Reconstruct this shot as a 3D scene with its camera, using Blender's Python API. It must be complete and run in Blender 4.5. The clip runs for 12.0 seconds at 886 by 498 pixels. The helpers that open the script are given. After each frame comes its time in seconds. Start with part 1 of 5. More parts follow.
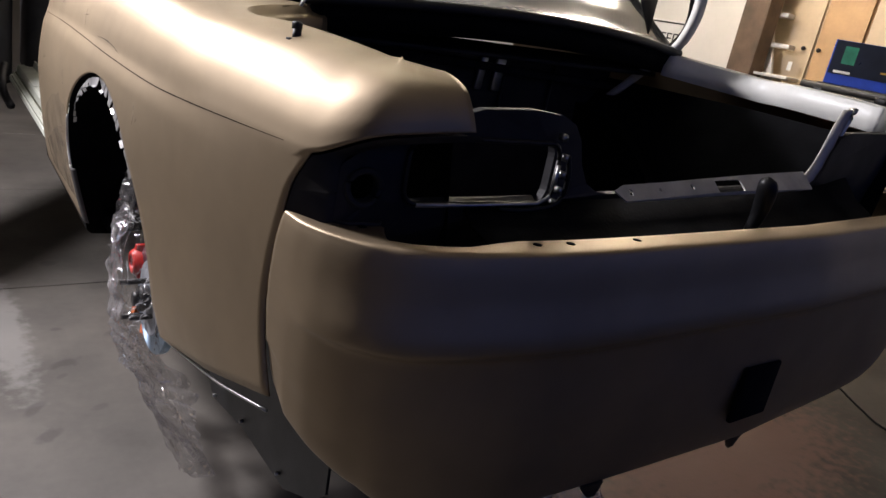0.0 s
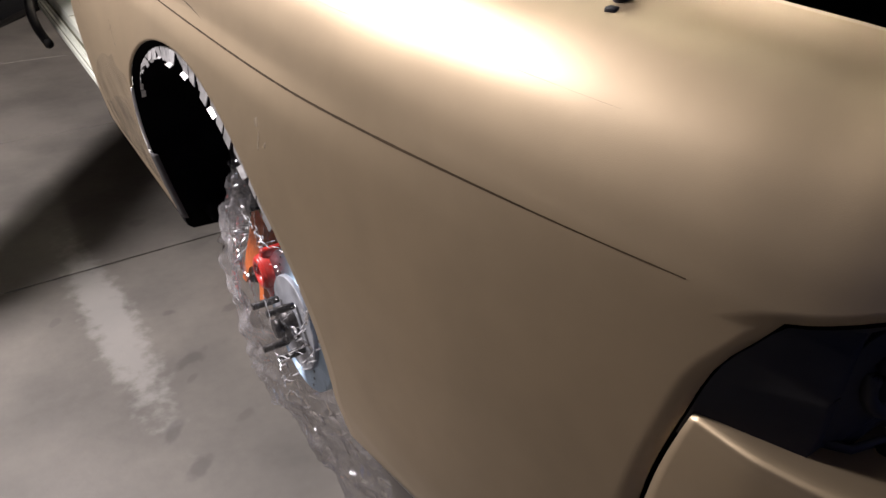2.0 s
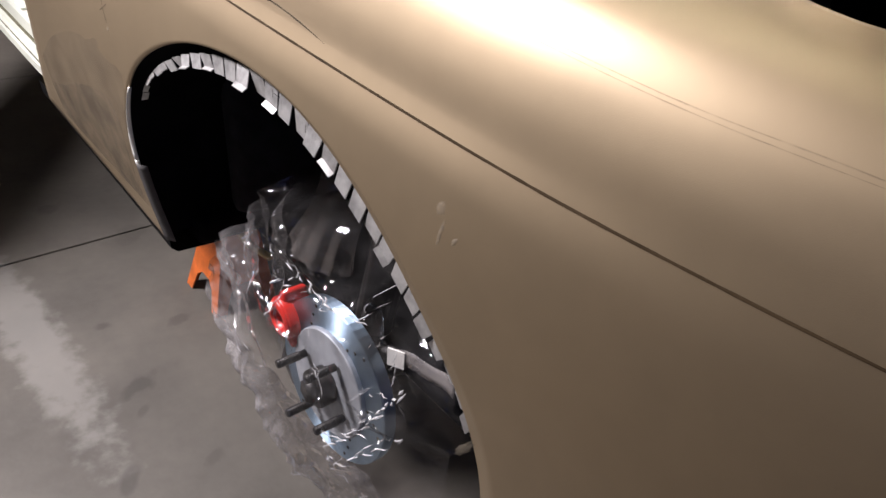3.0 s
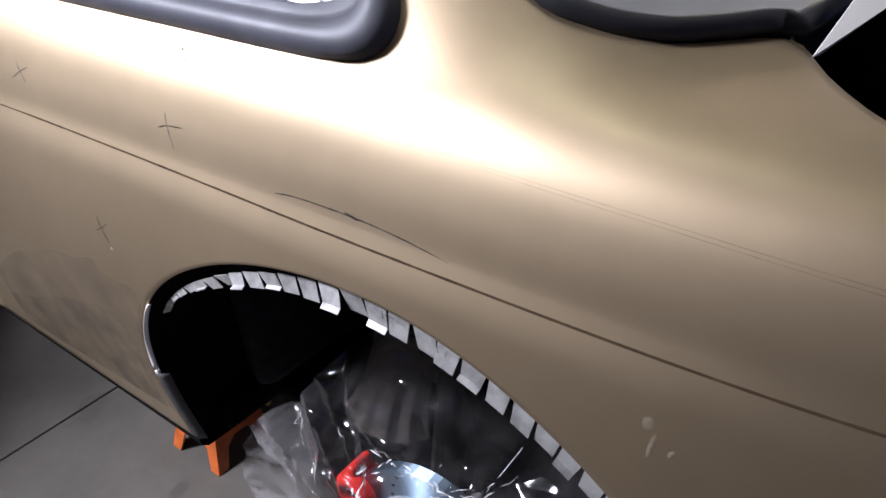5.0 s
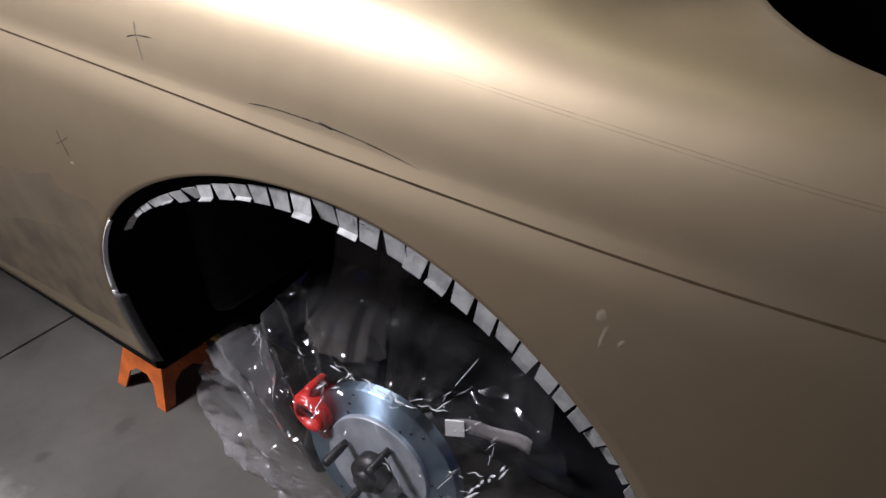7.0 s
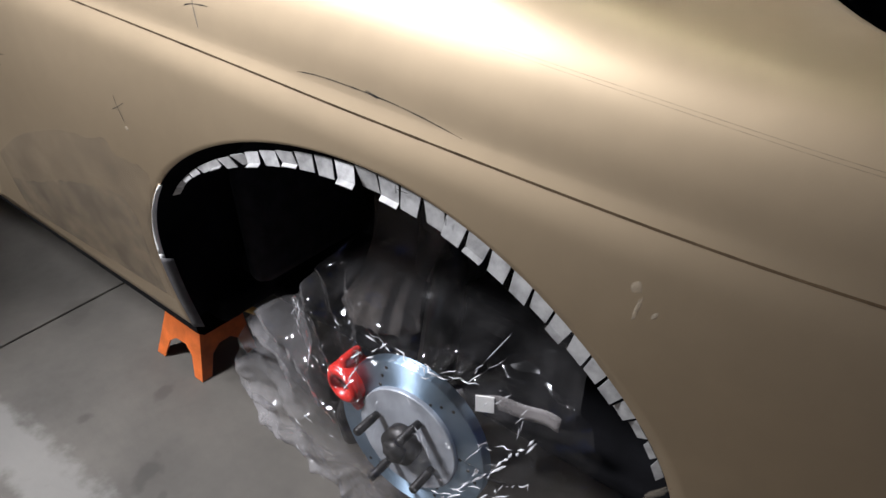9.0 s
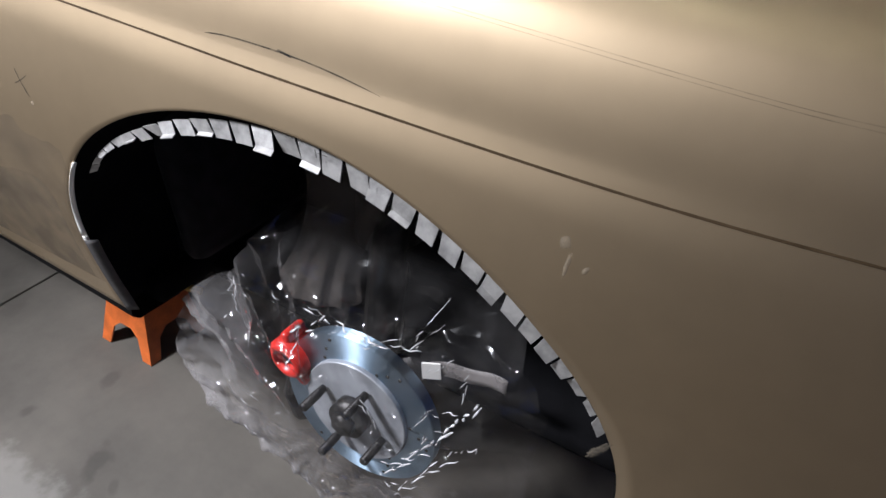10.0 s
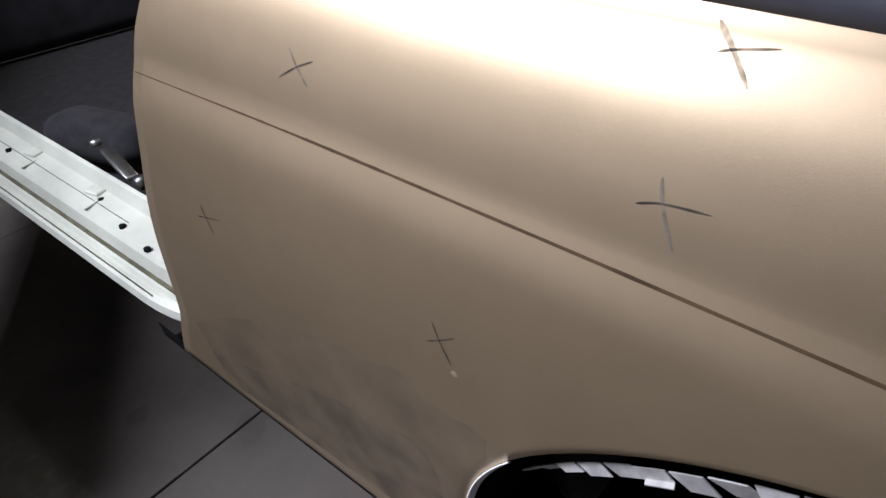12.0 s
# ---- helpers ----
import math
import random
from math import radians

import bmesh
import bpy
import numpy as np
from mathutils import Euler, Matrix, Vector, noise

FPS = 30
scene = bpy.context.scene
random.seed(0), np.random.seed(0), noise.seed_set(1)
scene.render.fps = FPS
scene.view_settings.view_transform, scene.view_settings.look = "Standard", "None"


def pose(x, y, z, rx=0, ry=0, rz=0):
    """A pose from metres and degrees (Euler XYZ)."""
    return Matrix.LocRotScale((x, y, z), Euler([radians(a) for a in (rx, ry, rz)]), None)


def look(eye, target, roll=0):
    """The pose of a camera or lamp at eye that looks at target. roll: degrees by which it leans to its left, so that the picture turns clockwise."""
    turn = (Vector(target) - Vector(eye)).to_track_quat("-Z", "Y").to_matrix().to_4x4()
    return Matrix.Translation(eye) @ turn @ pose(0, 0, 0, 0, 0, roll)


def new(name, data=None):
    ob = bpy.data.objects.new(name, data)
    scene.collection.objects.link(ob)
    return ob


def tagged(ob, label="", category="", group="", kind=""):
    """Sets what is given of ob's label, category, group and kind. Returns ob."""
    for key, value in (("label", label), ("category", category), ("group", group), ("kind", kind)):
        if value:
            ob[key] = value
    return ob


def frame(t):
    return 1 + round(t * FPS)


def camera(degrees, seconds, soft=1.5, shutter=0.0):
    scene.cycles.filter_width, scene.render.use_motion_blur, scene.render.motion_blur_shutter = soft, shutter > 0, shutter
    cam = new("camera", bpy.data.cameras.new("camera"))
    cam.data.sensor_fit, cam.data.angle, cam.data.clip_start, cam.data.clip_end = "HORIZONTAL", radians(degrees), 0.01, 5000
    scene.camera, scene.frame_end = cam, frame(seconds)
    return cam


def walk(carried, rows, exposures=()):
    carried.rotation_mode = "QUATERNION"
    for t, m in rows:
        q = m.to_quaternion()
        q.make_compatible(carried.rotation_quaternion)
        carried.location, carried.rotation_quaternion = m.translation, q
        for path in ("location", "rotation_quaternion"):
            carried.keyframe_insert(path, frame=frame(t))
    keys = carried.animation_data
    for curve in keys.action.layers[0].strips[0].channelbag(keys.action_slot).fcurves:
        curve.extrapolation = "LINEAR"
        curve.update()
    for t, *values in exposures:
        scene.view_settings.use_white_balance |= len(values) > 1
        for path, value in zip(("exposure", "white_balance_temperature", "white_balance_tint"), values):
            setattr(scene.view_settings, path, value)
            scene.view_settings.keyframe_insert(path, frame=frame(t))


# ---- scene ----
cam = camera(64.1, 12.0)
PATH = [
    (0, (-0.311, -0.489, 1.223), (0.875, 1.003, 0.618), 11.4),
    (0.5, (-0.345, -0.46, 1.228), (0.86, 1.0, 0.584), 10.2),
    (1, (-0.341, -0.392, 1.231), (0.915, 0.944, 0.434), 7.5),
    (1.5, (-0.309, -0.173, 1.26), (0.911, 1.151, 0.388), 2.9),
    (2, (-0.242, 0.117, 1.257), (0.73, 1.523, 0.219), 1.9),
    (2.5, (-0.298, 0.29, 1.255), (0.699, 1.542, 0.055), 3.7),
    (3, (-0.351, 0.47, 1.254), (0.874, 1.615, 0.163), 10.7),
    (3.5, (-0.304, 0.578, 1.276), (0.616, 2.025, 0.246), 1.3),
    (5.5, (-0.445, 0.713, 1.351), (1.103, 1.528, 0.383), 3.3),
    (6, (-0.447, 0.698, 1.349), (1.122, 1.47, 0.379), 4.8),
    (6.5, (-0.466, 0.688, 1.328), (1.067, 1.464, 0.306), 6.6),
    (7, (-0.48, 0.697, 1.32), (1.014, 1.493, 0.255), 6.1),
    (7.5, (-0.512, 0.697, 1.321), (0.956, 1.545, 0.26), 9.1),
    (9.5, (-0.486, 0.677, 1.298), (0.949, 1.534, 0.2), 5.6),
    (10, (-0.467, 0.669, 1.291), (0.987, 1.418, 0.14), 6.0),
    (10.5, (-0.476, 0.684, 1.303), (0.975, 1.421, 0.141), 7.1),
    (11, (-0.491, 0.761, 1.306), (0.957, 1.592, 0.206), 9.9),
    (11.5, (-0.397, 1.004, 1.28), (0.917, 2.079, 0.223), 4.0),
    (12, (-0.31, 1.234, 1.277), (0.942, 2.289, 0.128), -0.7),
]
EXPOSURES = [(0, -0.2, 6600, 11), (0.5, -0.25, 6600, 11), (1, -0.42, 6800, 12), (1.5, -0.32, 6700, 11), (2, 0.05, 6900, 12), (2.5, 0.0, 7300, 14), (3, -0.06, 6800, 12), (3.5, 0.15, 6300, 11), (5.5, -0.45, 6000, 10), (6.5, -0.75, 6200, 10),
             (7.5, -0.37, 6300, 6), (9.5, -0.1, 6300, 5), (10.5, -0.07, 6250, 7), (11, -0.05, 6200, 10), (11.5, -0.1, 6000, 11), (12, -0.7, 6000, 10)]
walk(cam, [(t, look(eye, target, roll)) for t, eye, target, roll in PATH], EXPOSURES)

# ---------------------------------------------------------------- light
world = bpy.data.worlds.new("world")
scene.world = world
world.use_nodes = True
world.node_tree.nodes["Background"].inputs[0].default_value = (0.085, 0.135, 0.45, 1)
world.node_tree.nodes["Background"].inputs[1].default_value = 0.45


def lamp(name, eye, target, radius, watts, colour):
    data = bpy.data.lights.new(name, "SPOT")
    data.shadow_soft_size, data.spot_size, data.spot_blend, data.energy, data.color = radius, radians(165), 0.35, watts, colour
    ob = new(name, data)
    ob.matrix_world = look(eye, target)
    return ob


# Unseen source, placed where the door's floor shadow points back to.
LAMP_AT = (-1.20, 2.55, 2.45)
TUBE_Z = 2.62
lamp("unseen_key_light", LAMP_AT, (0.1, 1.7, 0.4), 0.22, 900, (0.985, 0.965, 1.05))
TUBE_AT = (3.2, 2.6, 2.58)

# ---------------------------------------------------------------- materials


def material(name, base, rough=0.5, metal=0.0, spread=0.15, scale=6.0, fine=60.0, bump=0.0, bump_scale=200.0, coat=0.0, tint=None, rough_spread=0.08, spec=0.5, alpha=1.0, coat_rough=0.2):
    """A principled material whose colour, roughness and relief vary at a coarse and a fine scale."""
    m = bpy.data.materials.new(name)
    m.use_nodes = True
    t = m.node_tree
    n, link = t.nodes, t.links.new
    b = n["Principled BSDF"]
    b.inputs["Metallic"].default_value = metal
    b.inputs["Coat Weight"].default_value = coat
    b.inputs["Coat Roughness"].default_value = coat_rough
    b.inputs["Specular IOR Level"].default_value = spec
    geo = n.new("ShaderNodeNewGeometry")
    coarse, grain = n.new("ShaderNodeTexNoise"), n.new("ShaderNodeTexNoise")
    coarse.inputs["Scale"].default_value, coarse.inputs["Detail"].default_value = scale, 5
    grain.inputs["Scale"].default_value, grain.inputs["Detail"].default_value = fine, 3
    link(geo.outputs["Position"], coarse.inputs["Vector"])
    link(geo.outputs["Position"], grain.inputs["Vector"])
    mix = n.new("ShaderNodeMix")
    mix.data_type = "RGBA"
    other = tint or tuple(c * (1 - spread * 1.6) for c in base)
    mix.inputs["A"].default_value = (*[min(1, c * (1 + spread * 0.5)) for c in base], 1)
    mix.inputs["B"].default_value = (*other, 1)
    add = n.new("ShaderNodeMath")
    add.operation = "MULTIPLY_ADD"
    add.inputs[1].default_value, add.use_clamp = 0.35, True
    ramp = n.new("ShaderNodeMapRange")
    ramp.inputs["From Min"].default_value, ramp.inputs["From Max"].default_value = 0.35, 0.75
    link(coarse.outputs["Fac"], ramp.inputs["Value"])
    link(grain.outputs["Fac"], add.inputs[0])
    link(ramp.outputs["Result"], add.inputs[2])
    link(add.outputs["Value"], mix.inputs["Factor"])
    link(mix.outputs["Result"], b.inputs["Base Color"])
    rr = n.new("ShaderNodeMapRange")
    rr.inputs["To Min"].default_value, rr.inputs["To Max"].default_value = max(0.02, rough - rough_spread), min(1, rough + rough_spread)
    link(coarse.outputs["Fac"], rr.inputs["Value"])
    link(rr.outputs["Result"], b.inputs["Roughness"])
    if alpha < 1:
        worn = n.new("ShaderNodeMapRange")
        worn.inputs["From Min"].default_value, worn.inputs["From Max"].default_value = 0.3, 0.7
        worn.inputs["To Min"].default_value, worn.inputs["To Max"].default_value = alpha * 0.35, min(1, alpha * 1.5)
        link(coarse.outputs["Fac"], worn.inputs["Value"])
        link(worn.outputs["Result"], b.inputs["Alpha"])
    if bump:
        tex, bm = n.new("ShaderNodeTexNoise"), n.new("ShaderNodeBump")
        tex.inputs["Scale"].default_value, tex.inputs["Detail"].default_value = bump_scale, 4
        bm.inputs["Strength"].default_value, bm.inputs["Distance"].default_value = bump, 0.002
        link(geo.outputs["Position"], tex.inputs["Vector"])
        link(tex.outputs["Fac"], bm.inputs["Height"])
        link(bm.outputs["Normal"], b.inputs["Normal"])
    return m


GOLD = material("satin_gold_paint", (0.40, 0.304, 0.190), 0.53, 0.98, 0.13, 4.0, 26, 0.07, 1400, coat=0.35, coat_rough=0.45, rough_spread=0.09)
GOLD.node_tree.nodes["Principled BSDF"].inputs["Coat IOR"].default_value = 2.0
CREAM = material("cream_primer_paint", (0.50, 0.51, 0.44), 0.42, 0.0, 0.12, 9, 70, 0.05, 300)
BLACK = material("black_underseal", (0.006, 0.006, 0.007), 0.9, 0.0, 0.3, 14, 90, 0.25, 160, spec=0.08)
SHELL = material("black_painted_shell", (0.026, 0.025, 0.028), 0.6, 0.0, 0.3, 14, 90, 0.08, 160, spec=0.3)
LINER = material("black_plastic", (0.007, 0.007, 0.008), 0.42, 0.0, 0.25, 18, 120, 0.1, 300, spec=0.3)
GROOVE = material("dark_olive_line", (0.10, 0.095, 0.06), 0.7, 0.0, 0.3, 40, 200, spec=0.2)
RUBBER = material("grey_rubber_trim", (0.055, 0.055, 0.070), 0.55, 0.0, 0.2, 20, 150, 0.06, 500)
SEAL = material("black_rubber_seal", (0.010, 0.010, 0.013), 0.5, 0.0, 0.2, 20, 150, 0.06, 500)
STEEL = material("brushed_steel", (0.55, 0.55, 0.54), 0.33, 1.0, 0.2, 40, 200, 0.06, 500)
TABS = material("bare_sheet_steel", (0.42, 0.41, 0.40), 0.42, 0.45, 0.3, 55, 260, 0.12, 400, rough_spread=0.12)
ROTOR = material("machined_rotor_steel", (0.42, 0.56, 0.70), 0.50, 1.0, 0.10, 30, 300, 0.02, 700)
turned = ROTOR.node_tree.nodes.new("ShaderNodeTangent")
turned.direction_type, turned.axis = "RADIAL", "X"
ROTOR.node_tree.links.new(turned.outputs[0], ROTOR.node_tree.nodes["Principled BSDF"].inputs["Tangent"])
ROTOR.node_tree.nodes["Principled BSDF"].inputs["Anisotropic"].default_value = 0.9
ROTOR.node_tree.nodes["Principled BSDF"].inputs["Anisotropic Rotation"].default_value = 0.25
HAT = material("coated_rotor_hat", (0.38, 0.40, 0.43), 0.55, 0.4, 0.2, 30, 200, 0.06, 500)
DARKSTEEL = material("oiled_dark_steel", (0.035, 0.033, 0.032), 0.4, 0.6, 0.3, 60, 220, 0.2, 400)
RED = material("red_caliper_paint", (0.62, 0.025, 0.018), 0.35, 0.0, 0.2, 40, 200, 0.08, 300)
ORANGE = material("orange_stand_paint", (0.72, 0.16, 0.03), 0.45, 0.0, 0.2, 22, 140, 0.1, 300)
YELLOW = material("yellow_tool_steel", (0.55, 0.32, 0.05), 0.5, 0.0, 0.25, 22, 140, 0.1, 300)
CONCRETE = material("worn_concrete", (0.126, 0.113, 0.096), 0.62, 0.0, 0.28, 2.3, 34, 0.22, 70, rough_spread=0.15)


def spoiled(m, spots):
    """Add soft-edged stains and painted light to a floor material: (x, y, half length, half width, turn, weight,
    colour) each.
    """
    n, link = m.node_tree.nodes, m.node_tree.links.new
    base = n["Principled BSDF"].inputs["Base Color"]
    geo, wob = n.new("ShaderNodeNewGeometry"), n.new("ShaderNodeTexNoise")
    wob.inputs["Scale"].default_value, wob.inputs["Detail"].default_value = 26, 6
    link(geo.outputs["Position"], wob.inputs["Vector"])
    for x, y, rx, ry, turn, weight, colour in spots:
        place = n.new("ShaderNodeMapping")
        place.vector_type = "TEXTURE"
        place.inputs["Location"].default_value = (x, y, 0)
        place.inputs["Rotation"].default_value = (0, 0, turn)
        place.inputs["Scale"].default_value = (rx, ry, 1)
        size = n.new("ShaderNodeVectorMath")
        size.operation = "LENGTH"
        add = n.new("ShaderNodeMath")
        add.operation, add.inputs[1].default_value = "MULTIPLY_ADD", 1.5
        fade = n.new("ShaderNodeMapRange")
        fade.interpolation_type = "SMOOTHSTEP"
        fade.inputs["From Min"].default_value, fade.inputs["From Max"].default_value = 1.25, 1.95
        fade.inputs["To Min"].default_value, fade.inputs["To Max"].default_value = weight, 0.0
        mix = n.new("ShaderNodeMix")
        mix.data_type = "RGBA"
        mix.inputs["B"].default_value = (*colour, 1)
        link(geo.outputs["Position"], place.inputs["Vector"])
        link(place.outputs[0], size.inputs[0])
        link(wob.outputs["Fac"], add.inputs[0])
        link(size.outputs["Value"], add.inputs[2])
        link(add.outputs[0], fade.inputs["Value"])
        link(base.links[0].from_socket, mix.inputs["A"])
        link(fade.outputs["Result"], mix.inputs["Factor"])
        link(mix.outputs["Result"], base)


# The reddish tone paints reflected light by the bumper into the floor.
OIL, RED_BOUNCE, CEMENT = (0.045, 0.040, 0.034), (0.26, 0.15, 0.12), (0.28, 0.268, 0.245)
spoiled(CONCRETE, (
    (-0.105, 2.02, 0.070, 0.52, 0.05, 0.5, CEMENT), (1.95, 0.56, 0.75, 0.36, 0.1, 0.75, RED_BOUNCE), (1.5, 0.4, 0.5, 0.5, 0.0, 0.45, RED_BOUNCE),
    (0.040, 1.697, 0.050, 0.026, 0.4, 0.60, OIL), (0.047, 1.936, 0.020, 0.015, 0.0, 0.55, OIL), (0.214, 1.870, 0.034, 0.020, 0.2, 0.5, OIL),
    (-0.074, 1.455, 0.045, 0.020, 0.9, 0.55, OIL), (-0.050, 1.319, 0.045, 0.022, 0.6, 0.55, OIL), (0.02, 1.62, 0.020, 0.012, 0.7, 0.4, OIL),
    (0.09, 1.42, 0.026, 0.016, 0.5, 0.4, OIL), (0.10, 2.53, 0.045, 0.025, 0.3, 0.45, OIL), (-0.24, 2.05, 0.03, 0.014, 1.0, 0.35, OIL),
    (0.26, 2.30, 0.07, 0.04, 0.6, 0.35, OIL), (-0.30, 2.9, 0.07, 0.04, 0.2, 0.35, OIL), (0.33, 2.62, 0.08, 0.045, 1.2, 0.35, OIL), (-0.05, 2.75, 0.16, 0.07, 0.5, 0.3, OIL),
    (0.02, 3.1, 0.2, 0.08, 1.1, 0.3, OIL), (2.45, 0.62, 0.012, 0.010, 0.0, 0.8, OIL), (2.2, 0.75, 0.01, 0.01, 0.0, 0.8, OIL),
))
JOINT = material("dirty_joint", (0.085, 0.075, 0.062), 0.8, 0.0, 0.3, 20, 90, 0.3, 80)
PENCIL = material("graphite_mark", (0.035, 0.033, 0.030), 0.7, 0.0, 0.3, 60, 300, spec=0.1, alpha=0.75)
SMUDGE = material("smudged_graphite", (0.16, 0.145, 0.12), 0.7, 0.0, 0.3, 160, 500, spec=0.1, alpha=0.55)
CREASE = material("dark_side_line", (0.055, 0.036, 0.019), 0.7, 0.0, 0.25, 30, 200, spec=0.1)
FAINT = material("faint_shoulder_tone", (0.30, 0.235, 0.16), 0.6, 0.6, 0.2, 90, 300, spec=0.1, alpha=0.22)
CHIP = material("filler_spot", (0.50, 0.43, 0.33), 0.6, 0.3, 0.25, 200, 500, 0.2, 300, spec=0.2, alpha=0.3)
GREY_TONE = material("grey_side_film", (0.17, 0.14, 0.105), 0.7, 0.2, 0.25, 16, 120, 0.1, 300, spec=0.15, alpha=0.22)
STRIP = material("translucent_grey_tape", (0.30, 0.28, 0.27), 0.4, 0.0, 0.2, 30, 200, 0.1, 300, alpha=0.6)
TAPE = material("grey_cloth_tape", (0.06, 0.056, 0.056), 0.55, 0.0, 0.25, 40, 200, 0.2, 500)
WHITEWALL = material("white_painted_wall", (0.72, 0.69, 0.63), 0.75, 0.0, 0.08, 2, 30, 0.12, 60)
CEILING = material("ceiling_board", (0.55, 0.52, 0.47), 0.85, 0.0, 0.1, 2, 30, 0.12, 60)
PLY = material("plywood", (0.60, 0.42, 0.24), 0.6, 0.0, 0.2, 3, 45, 0.08, 120)
POST = material("brown_stained_post", (0.12, 0.075, 0.045), 0.6, 0.0, 0.3, 6, 60, 0.15, 120)
ALU = material("dull_aluminium", (0.58, 0.56, 0.53), 0.45, 0.25, 0.15, 20, 120, 0.06, 300)
WHITEP = material("white_enamel", (0.78, 0.77, 0.73), 0.4, 0.0, 0.06, 10, 80)
INK = material("black_ink", (0.01, 0.01, 0.01), 0.5, 0.0, 0.1, 10, 80)
BLUEBOX = material("blue_printed_card", (0.02, 0.06, 0.42), 0.35, 0.0, 0.25, 9, 60)
DARKCARD = material("dark_printed_card", (0.012, 0.016, 0.03), 0.3, 0.0, 0.3, 9, 60)
GREENPRINT = material("green_print", (0.03, 0.22, 0.14), 0.35, 0.0, 0.25, 9, 60)
TRAY = material("grey_black_tray", (0.05, 0.048, 0.045), 0.45, 0.0, 0.3, 16, 90, 0.1, 200)
DOORTRIM = material("dark_door_trim", (0.010, 0.012, 0.020), 0.6, 0.0, 0.25, 12, 80, 0.15, 260)
CARPET = material("black_carpet", (0.012, 0.012, 0.014), 0.95, 0.0, 0.4, 40, 400, 0.5, 500)


def glass(name, colour, rough):
    m = bpy.data.materials.new(name)
    m.use_nodes = True
    b = m.node_tree.nodes["Principled BSDF"]
    b.inputs["Base Color"].default_value = (*colour, 1)
    b.inputs["Roughness"].default_value = rough
    b.inputs["Specular IOR Level"].default_value = 0.5
    tex = m.node_tree.nodes.new("ShaderNodeTexNoise")
    tex.inputs["Scale"].default_value = 30
    rr = m.node_tree.nodes.new("ShaderNodeMapRange")
    rr.inputs["To Min"].default_value, rr.inputs["To Max"].default_value = rough * 0.6, rough * 1.5
    m.node_tree.links.new(tex.outputs["Fac"], rr.inputs["Value"])
    m.node_tree.links.new(rr.outputs["Result"], b.inputs["Roughness"])
    return m


# Grey metallic tone puts the rear window's bright reflection into its material.
SHEEN_GLASS = glass("sheen_window_glass", (0.28, 0.28, 0.28), 0.20)
SHEEN_GLASS.node_tree.nodes["Principled BSDF"].inputs["Metallic"].default_value = 0.4
TINTED = glass("dark_tinted_glass", (0.006, 0.006, 0.008), 0.06)
TINTED.node_tree.nodes["Principled BSDF"].inputs["Specular IOR Level"].default_value = 0.12


